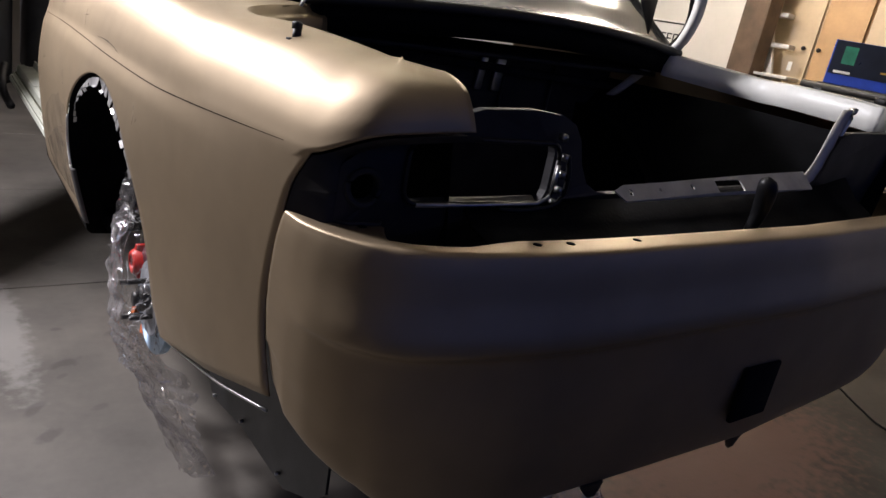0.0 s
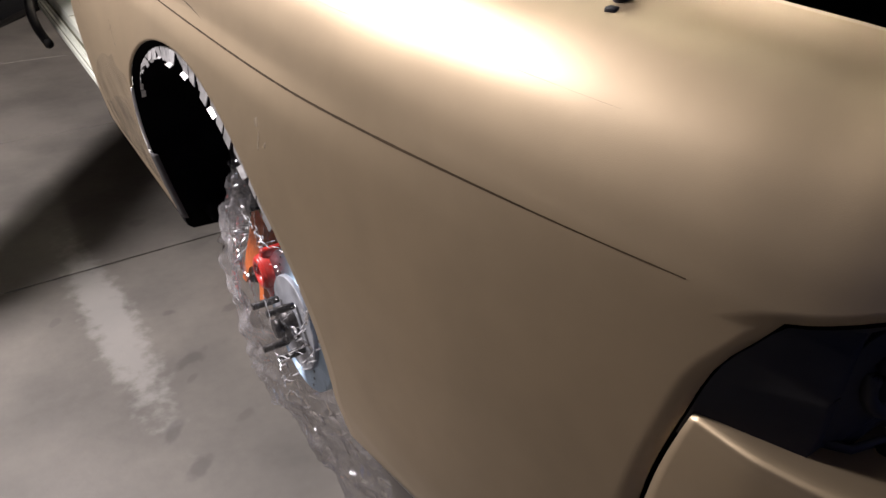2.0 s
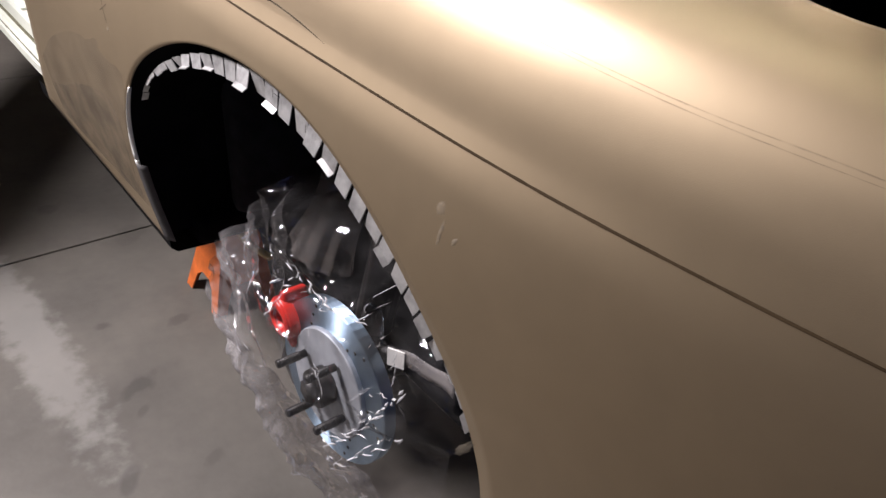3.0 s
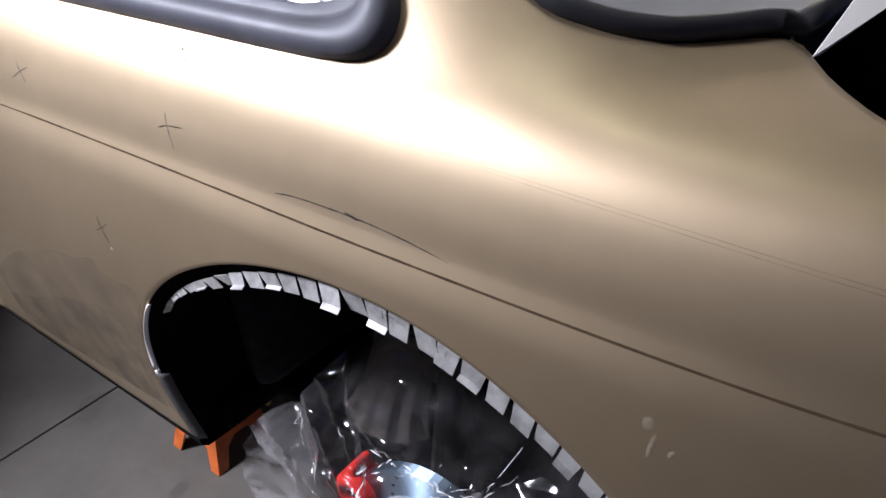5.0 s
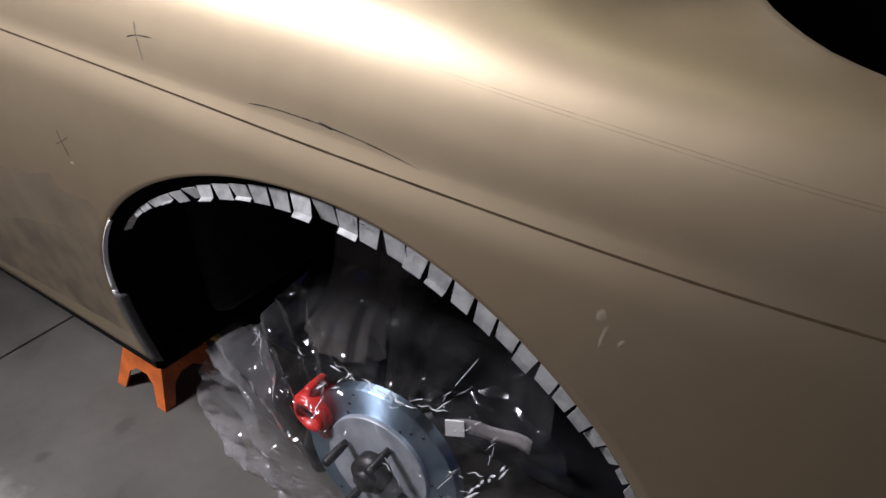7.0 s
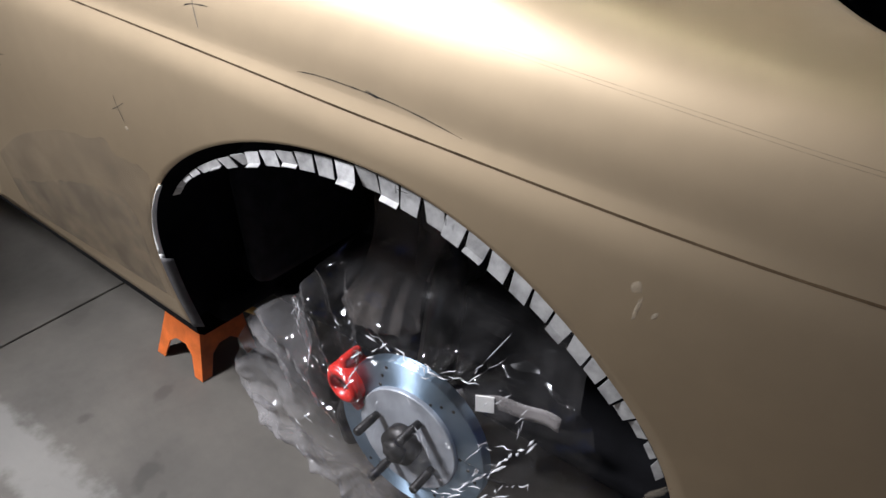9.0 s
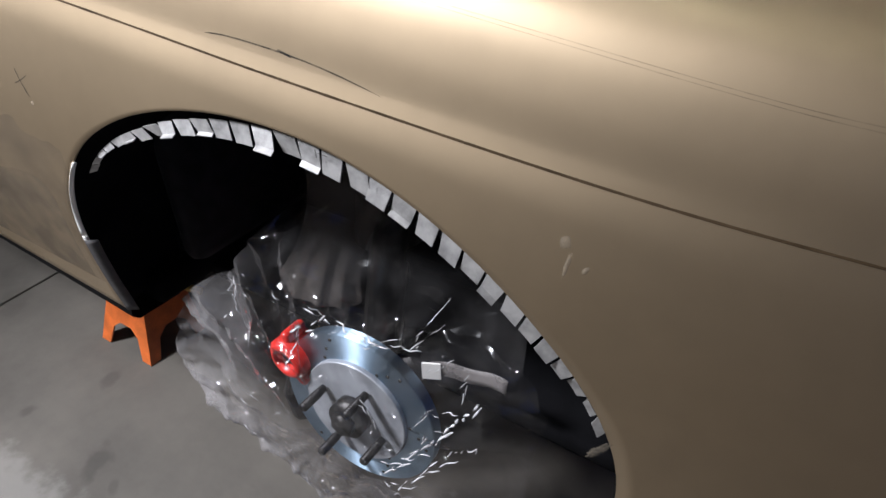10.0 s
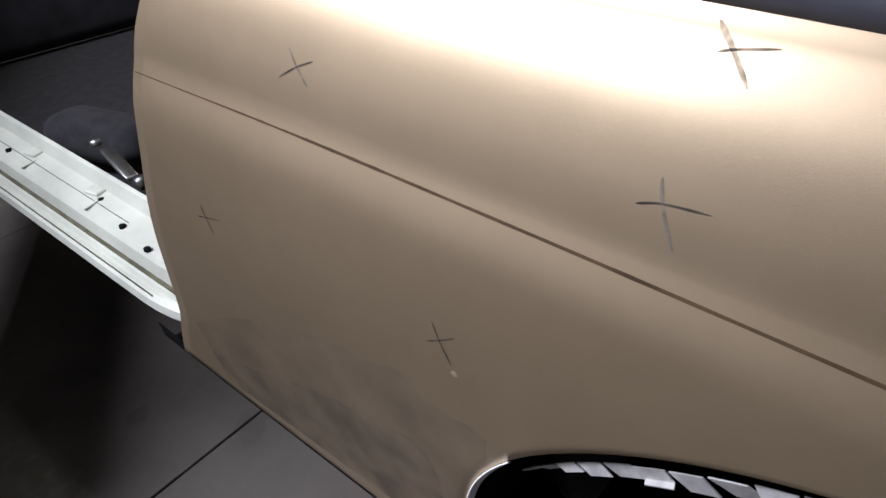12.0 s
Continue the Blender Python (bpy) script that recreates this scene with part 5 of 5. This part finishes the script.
sheet(strip, [[Vector((0.150 + 0.010 * math.sin(3.0 * u), 0.990 - 0.115 * u, 0.600 + 0.030 * u + 0.013 * w + 0.003 * math.sin(9 * u))) for w in (-1, -0.3, 0.4, 1)] for u in [k / 12 for k in range(13)]])
strip_ob = part("masking_strip", thicken(strip, 0.0012), STRIP, car, "grey tape strip with a white end by the brake")
part("strip_end", boxed((0.003, 0.026, 0.027), (0.148, 0.984, 0.601), Matrix.Rotation(radians(-8), 4, "X") @ Matrix.Rotation(0.4, 4, "Z")), WHITEP, strip_ob, smooth=False)
under = boxed((1.3, 3.0, 0.03), (CENTRE, 1.9, 0.53), bevel=0.01)
part("underbody", under, BLACK, car)
# Black box added to hide lit floor where the underside is in shade.
part("underside_shade_box", boxed((0.08, 1.25, 0.26), (0.46, 1.08, 0.42), bevel=0.02), BLACK, car)

# ---------------------------------------------------------------- polythene film over the brake
def film_mesh():
    """A loose bag round the brake: domed over the studs, gathered in a neck above, hanging in folds below."""
    rim_a = (0, 20, 40, 54, 70, 80, 95, 117, 138, 159, 180, 200, 216, 240, 270, 290, 313, 330, 345, 360)
    rim_r = (0.35, 0.31, 0.27, 0.29, 0.35, 0.42, 0.40, 0.385, 0.36, 0.30, 0.29, 0.36, 0.43, 0.38, 0.35, 0.39, 0.44, 0.41, 0.37, 0.35)
    n_a, n_r = 420, 130
    reach = [float(lookup(rim_a, [(q,) for q in rim_r], 360 * k / n_a)[0]) for k in range(n_a)]
    rows = []
    for j in range(n_r + 1):
        w = j / n_r
        row = []
        for k in range(n_a + 1):
            deg = 360 * (k % n_a) / n_a
            r = reach[k % n_a] * w
            a = radians(180 - deg)
            r *= 1 + 0.04 * noise.noise(Vector((math.cos(a) * 4, math.sin(a) * 4, 1.7))) * w
            y, z = HUB_Y - 0.0 + r * -math.cos(a), HUB_Z + r * math.sin(a)
            v = Vector((y * 9, z * 9, 0.3))
            film_relief = abs(noise.noise(v * 1.2)) * 0.055 + abs(noise.noise(v * 2.6 + Vector((4, 1, 0)))) * 0.018 + abs(noise.noise(v * 5.5)) * 0.006 + abs(noise.noise(v * 12)) * 0.0028
            radial = abs(noise.noise(Vector((math.cos(a) * 5, math.sin(a) * 5, r * 2.5)))) * 0.06 * w
            x = 0.050 - 0.012 * math.sin(min(1, w * 1.4) * math.pi) + (film_relief + radial) * (0.2 + 0.5 * min(1, w * 2)) + 0.03 * max(0, y - 1.15) / 0.25
            if z > 0.75:
                x += 0.17 * min(1, (z - 0.75) / 0.10)
            if z < 0.40:
                x += 0.17 * ((0.40 - z) / 0.26) ** 2
            row.append((x, y, max(z, 0.012)))
        rows.append(row)
    bm = sheet(bmesh.new(), rows)
    bmesh.ops.remove_doubles(bm, verts=bm.verts[:], dist=1e-5)
    return bm


film_bm = film_mesh()
film_bm.verts.ensure_lookup_table()
film_points = [v.co.copy() for v in film_bm.verts]
film = part("plastic_film", film_bm, FILM)


def film_neck():
    """The gathered top of the film: a pleated sleeve that rises behind the arch."""
    rows = []
    for j in range(41):
        w = j / 40
        cx, cy, cz = 0.150 + 0.07 * w, 1.175 - 0.085 * w + 0.02 * math.sin(3 * w), 0.655 + 0.29 * w
        row = []
        for k in range(97):
            a = 2 * math.pi * (k % 96) / 96
            wide = 0.062 - 0.020 * math.sin(math.pi * min(1, w * 1.6)) + 0.050 * w * w
            pleat = 1 + 0.20 * noise.noise(Vector((math.cos(a) * 2.4, math.sin(a) * 2.4, 1.1 * w))) + 0.10 * noise.noise(Vector((math.cos(a) * 6, math.sin(a) * 6, 1.6 * w + 4)))
            row.append((cx - 0.6 * wide * pleat * math.cos(a), cy + wide * pleat * math.sin(a), cz + 0.012 * noise.noise(Vector((math.cos(a) * 3, math.sin(a) * 3, 7)))))
        rows.append(row)
    bm = sheet(bmesh.new(), rows)
    bmesh.ops.remove_doubles(bm, verts=bm.verts[:], dist=1e-5)
    return bm


part("gathered_neck", film_neck(), NECK, film, "grey-brown gathered neck of the film")
tagged(film, "crumpled clear plastic film wrapped round the brake", "plastic film")


def glint_sliver(rng, y, z, way, count, radius):
    """One white sliver that paints a glint, nearly straight over the film."""
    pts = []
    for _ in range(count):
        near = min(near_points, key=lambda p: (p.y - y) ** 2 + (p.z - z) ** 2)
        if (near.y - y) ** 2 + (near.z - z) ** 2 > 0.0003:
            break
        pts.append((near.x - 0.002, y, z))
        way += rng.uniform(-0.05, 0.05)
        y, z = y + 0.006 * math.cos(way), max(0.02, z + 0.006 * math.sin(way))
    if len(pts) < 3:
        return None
    return part("film_relief", tube(bmesh.new(), pts, radius, 5, taper=True), FILM_GLINT, film)


near_points = film_points[::13]
glint_rng = random.Random(21)
# long painted glints, placed to fit the camera's view: over the rotor's top, up the neck, and across the film's foot
# and rear
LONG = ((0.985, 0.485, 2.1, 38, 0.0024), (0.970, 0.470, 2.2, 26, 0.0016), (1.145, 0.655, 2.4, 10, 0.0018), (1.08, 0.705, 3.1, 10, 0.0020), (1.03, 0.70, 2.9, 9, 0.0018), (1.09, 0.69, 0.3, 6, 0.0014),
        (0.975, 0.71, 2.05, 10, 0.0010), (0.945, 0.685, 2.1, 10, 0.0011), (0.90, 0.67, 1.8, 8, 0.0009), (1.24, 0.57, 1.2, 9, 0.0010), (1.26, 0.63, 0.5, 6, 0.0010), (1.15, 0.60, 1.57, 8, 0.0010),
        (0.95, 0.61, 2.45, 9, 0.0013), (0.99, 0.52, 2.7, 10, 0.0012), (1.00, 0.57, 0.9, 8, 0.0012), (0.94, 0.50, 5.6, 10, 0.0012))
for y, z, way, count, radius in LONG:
    # a glint is painted as a chain of short bright slivers side by side
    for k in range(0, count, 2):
        along, off = 0.006 * k, glint_rng.uniform(-0.006, 0.006)
        glint_sliver(glint_rng, y + along * math.cos(way) - off * math.sin(way), z + along * math.sin(way) + off * math.cos(way), way + glint_rng.uniform(-0.35, 0.35), glint_rng.randint(3, 5), radius * glint_rng.uniform(0.35, 1.0))
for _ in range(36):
    a, r = glint_rng.uniform(0, 2 * math.pi), glint_rng.uniform(0.10, 0.25)
    way = glint_rng.choice((0.5, 0.9, 2.2, 2.6, 3.6, 4.2)) + glint_rng.uniform(-0.4, 0.4)
    glint_sliver(glint_rng, HUB_Y + r * math.cos(a), HUB_Z + r * math.sin(a), way, glint_rng.randint(3, 4), glint_rng.choice((0.0003, 0.0004, 0.0006)))

# ---------------------------------------------------------------- jack stand
def jack_stand(x, y):
    t = thing("jack_stand", "orange steel jack stand under the sill", "jack stand")
    base, top, h = 0.088, 0.030, 0.34
    for k in range(4):
        a = radians(90 * k)
        bm = plate([(-base, 0.0), (-base + 0.03, 0.0), (-0.042, 0.058), (-0.018, 0.078), (0.018, 0.078), (0.042, 0.058), (base - 0.03, 0.0), (base, 0.0), (top, h), (-top, h)])
        lean = math.atan2(base - top, h)
        bmesh.ops.transform(bm, matrix=Matrix.Rotation(a, 4, "Z") @ Matrix.Translation((0, -base, 0)) @ Matrix.Rotation(-lean, 4, "X"), verts=bm.verts)
        thicken(bm, 0.004)
        bmesh.ops.translate(bm, vec=(x, y, 0.002), verts=bm.verts)
        part("leg_plate", bm, ORANGE, t, smooth=False)
    part("ratchet_column", boxed((0.035, 0.028, 0.30), (x, y, 0.36), bevel=0.004), DARKSTEEL, t)
    part("saddle", boxed((0.10, 0.06, 0.022), (x, y, 0.508), bevel=0.006), DARKSTEEL, t)
    lever = bmesh.new()
    tube(lever, [(x - 0.05, y - 0.03, 0.30), (x - 0.02, y - 0.13, 0.24), (x + 0.0, y - 0.20, 0.235)], 0.009, 8)
    part("release_lever", lever, YELLOW, t)
    return t


jack_stand(0.383, 1.913)

# ---------------------------------------------------------------- things beyond the car
def bench(x, y):
    t = thing("workbench", "dark wooden workbench standing by the wall", "workbench")
    part("top", boxed((0.60, 1.9, 0.04), (x, y, 1.185), bevel=0.004), POST, t)
    for dy in (-0.86, 0.86):
        for dx in (-0.25, 0.25):
            part("leg", boxed((0.07, 0.07, 1.165), (x + dx, y + dy, 0.5825), bevel=0.004), PLY, t)
    return t


bench(4.12, 1.10)


def tray(x, y, z):
    t = thing("tool_tray", "flat grey-black case lying on the workbench", "case")
    low = boxed((0.42, 0.60, 0.05), (x, y, z + 0.025), Matrix.Rotation(0.06, 4, "Z"), 0.012)
    part("case_base", low, TRAY, t)
    part("case_lid", boxed((0.42, 0.60, 0.040), (x + 0.004, y, z + 0.072), Matrix.Rotation(0.06, 4, "Z"), 0.014), TRAY, t)
    for k in (-1, 1):
        part("latch", boxed((0.012, 0.06, 0.03), (x - 0.212, y + 0.18 * k, z + 0.05), Matrix.Rotation(0.06, 4, "Z"), 0.003), LINER, t)
    for k in range(4):
        part("lid_rib", boxed((0.36, 0.012, 0.006), (x, y - 0.21 + 0.14 * k, z + 0.094), Matrix.Rotation(0.06, 4, "Z"), 0.002), TRAY, t)
    return t


tray(4.10, 1.50, 1.2055)


def carton(x, y, z):
    t = thing("carton", "upright blue and black printed carton on a case", "box")
    turn = Matrix.Rotation(radians(24), 4, "Z")
    part("carton_body", boxed((0.22, 0.40, 0.25), (x, y, z + 0.125), turn, 0.003), BLUEBOX, t, smooth=False)

    def face(name, size, at, mat):
        p = turn @ Vector(at)
        part(name, boxed(size, (x + p.x, y + p.y, z + 0.125 + p.z), turn), mat, t, smooth=False)

    face("front_print", (0.002, 0.385, 0.19), (-0.1115, 0.0, 0.028), DARKCARD)
    face("green_picture", (0.002, 0.07, 0.10), (-0.1130, 0.105, 0.045), GREENPRINT)
    face("white_bar", (0.002, 0.09, 0.014), (-0.1130, 0.12, -0.052), WHITEP)
    face("white_bar", (0.002, 0.05, 0.010), (-0.1130, -0.10, -0.02), YELLOW)
    face("side_label", (0.15, 0.002, 0.05), (0.0, 0.2015, 0.092), WHITEP)
    face("side_bars", (0.10, 0.002, 0.03), (0.0, 0.2015, 0.03), DARKCARD)
    face("side_bars", (0.10, 0.002, 0.02), (0.0, 0.2015, -0.03), WHITEP)
    return t


carton(4.22, 1.60, 1.3035)


def cabinet(y0, y1, mat, label, knob_y):
    t = thing("cupboard", label, "cupboard", "cupboards on the wall")
    mid, wide = (y0 + y1) / 2, y1 - y0
    part("carcass", boxed((0.10, wide, 2.2), (4.765, mid, 1.10), bevel=0.003), mat, t, smooth=False)
    leaf = part("door_leaf", boxed((0.02, wide - 0.012, 2.16), (4.700, mid, 1.10), bevel=0.004), mat, t, smooth=False)
    knob = bmesh.new()
    rod(knob, (4.69, knob_y, 1.511), (4.672, knob_y, 1.511), 0.007)
    bmesh.ops.create_uvsphere(knob, u_segments=14, v_segments=8, radius=0.015, matrix=Matrix.Translation((4.664, knob_y, 1.511)))
    part("knob", knob, DARKSTEEL, leaf)
    return t


PLY_LIGHT = material("pale_plywood", (0.66, 0.52, 0.34), 0.55, 0.0, 0.14, 3, 45, 0.06, 120)
PLY_ORANGE = material("orange_plywood", (0.58, 0.36, 0.17), 0.5, 0.0, 0.18, 3, 45, 0.06, 120)
cabinet(2.212, 2.70, PLY_LIGHT, "tall pale plywood cupboard door with a small knob", 2.267)
cabinet(1.900, 2.204, PLY_ORANGE, "tall orange-toned plywood cupboard door with a small knob", 2.158)
cabinet(1.2, 1.892, PLY_LIGHT, "tall pale plywood cupboard door with a small knob", 1.84)


def post():
    t = thing("timber_post", "brown stained square timber post from floor to ceiling", "post")
    part("shaft", boxed((0.16, 0.19, 2.71), (4.42, 2.505, 1.371), bevel=0.008), POST, t, smooth=False)
    part("base_shoe", boxed((0.2, 0.23, 0.015), (4.42, 2.505, 0.0085), bevel=0.003), DARKSTEEL, t, smooth=False)
    return t


post()


def ladder():
    t = thing("step_ladder", "dull aluminium step ladder leaning by the cupboards", "ladder")
    for ya, yb in ((2.44, 2.51), (2.24, 2.42)):
        bm = bmesh.new()
        box(bm, (0.03, 0.055, 2.15), (4.56, (ya + yb) / 2, 1.08), Matrix.Rotation(math.atan2(-(yb - ya), 0.5) * 0.85, 4, "X"), 0.005)
        part("rail", bm, ALU, t)
    for z, w in ((0.27, 0.48), (0.54, 0.43), (0.81, 0.37), (1.08, 0.31), (1.29, 0.25), (1.495, 0.19), (1.695, 0.13)):
        part("step", boxed((0.085, w, 0.03), (4.545, 2.34 + (z - 1.34) * 0.22, z), bevel=0.005), ALU, t)
    part("pail_shelf", boxed((0.16, 0.30, 0.02), (4.47, 2.31, 1.29), bevel=0.004), ALU, t)
    part("safety_label", boxed((0.002, 0.03, 0.06), (4.542, 2.255, 1.375), bevel=0.0), WHITEP, t, smooth=False)
    return t


ladder()


def wall_sign():
    t = thing("wall_sign", "white wall sign with a black border and black letters", "sign")
    part("board", boxed((0.01, 0.62, 0.42), (4.812, 3.68, 1.37), bevel=0.002), WHITEP, t, smooth=False)
    for size, at in (((0.003, 0.60, 0.012), (4.8055, 3.68, 1.562)), ((0.003, 0.60, 0.012), (4.8055, 3.68, 1.178)), ((0.003, 0.012, 0.396), (4.8055, 3.376, 1.37)), ((0.003, 0.012, 0.396), (4.8055, 3.984, 1.37))):
        part("border", boxed(size, at), INK, t, smooth=False)
    data = bpy.data.curves.new("letters", "FONT")
    data.body, data.size, data.extrude, data.align_x = "EED", 0.125, 0.001, "RIGHT"
    text = new("letters", data)
    text.matrix_world = Matrix.Translation((4.8045, 3.395, 1.395)) @ Matrix(((0, 0, -1, 0), (-1, 0, 0, 0), (0, 1, 0, 0), (0, 0, 0, 1)))
    data.materials.append(INK)
    text.parent = t
    return t


wall_sign()

# cable on the floor behind the car
cable = bmesh.new()
tube(cable, [tuple(p) for p in spline(((1.9, 1.05, 0.006), (2.6, 1.0, 0.006), (3.10, 0.80, 0.006), (3.03, 0.69, 0.006), (2.90, 0.52, 0.006), (2.82, 0.36, 0.006), (2.86, 0.0, 0.006)), 50)], 0.005, 8)
tagged(part("extension_cable", cable, LINER), "black extension cable lying on the concrete floor", "cable")
bag = bmesh.new()
rows = []
for j in range(25):
    row = []
    for k in range(37):
        a = 2 * math.pi * (k % 36) / 36
        w = j / 24
        r = 0.09 * math.sin(math.pi * (0.08 + 0.86 * w)) ** 0.5 * (1 + 0.25 * noise.noise(Vector((3 * math.cos(a), 3 * math.sin(a), 5 * w))))
        row.append((1.02 + r * math.cos(a) * 1.1, 0.46 + r * math.sin(a), 0.004 + 0.19 * w + 0.01 * noise.noise(Vector((9 * math.cos(a), 9 * math.sin(a), 11 * w))) * w))
    rows.append(row)
sheet(bag, rows)
bmesh.ops.remove_doubles(bag, verts=bag.verts[:], dist=1e-5)
tagged(part("plastic_bag", bag, FILM), "crumpled pale plastic bag standing under the bumper", "plastic bag")
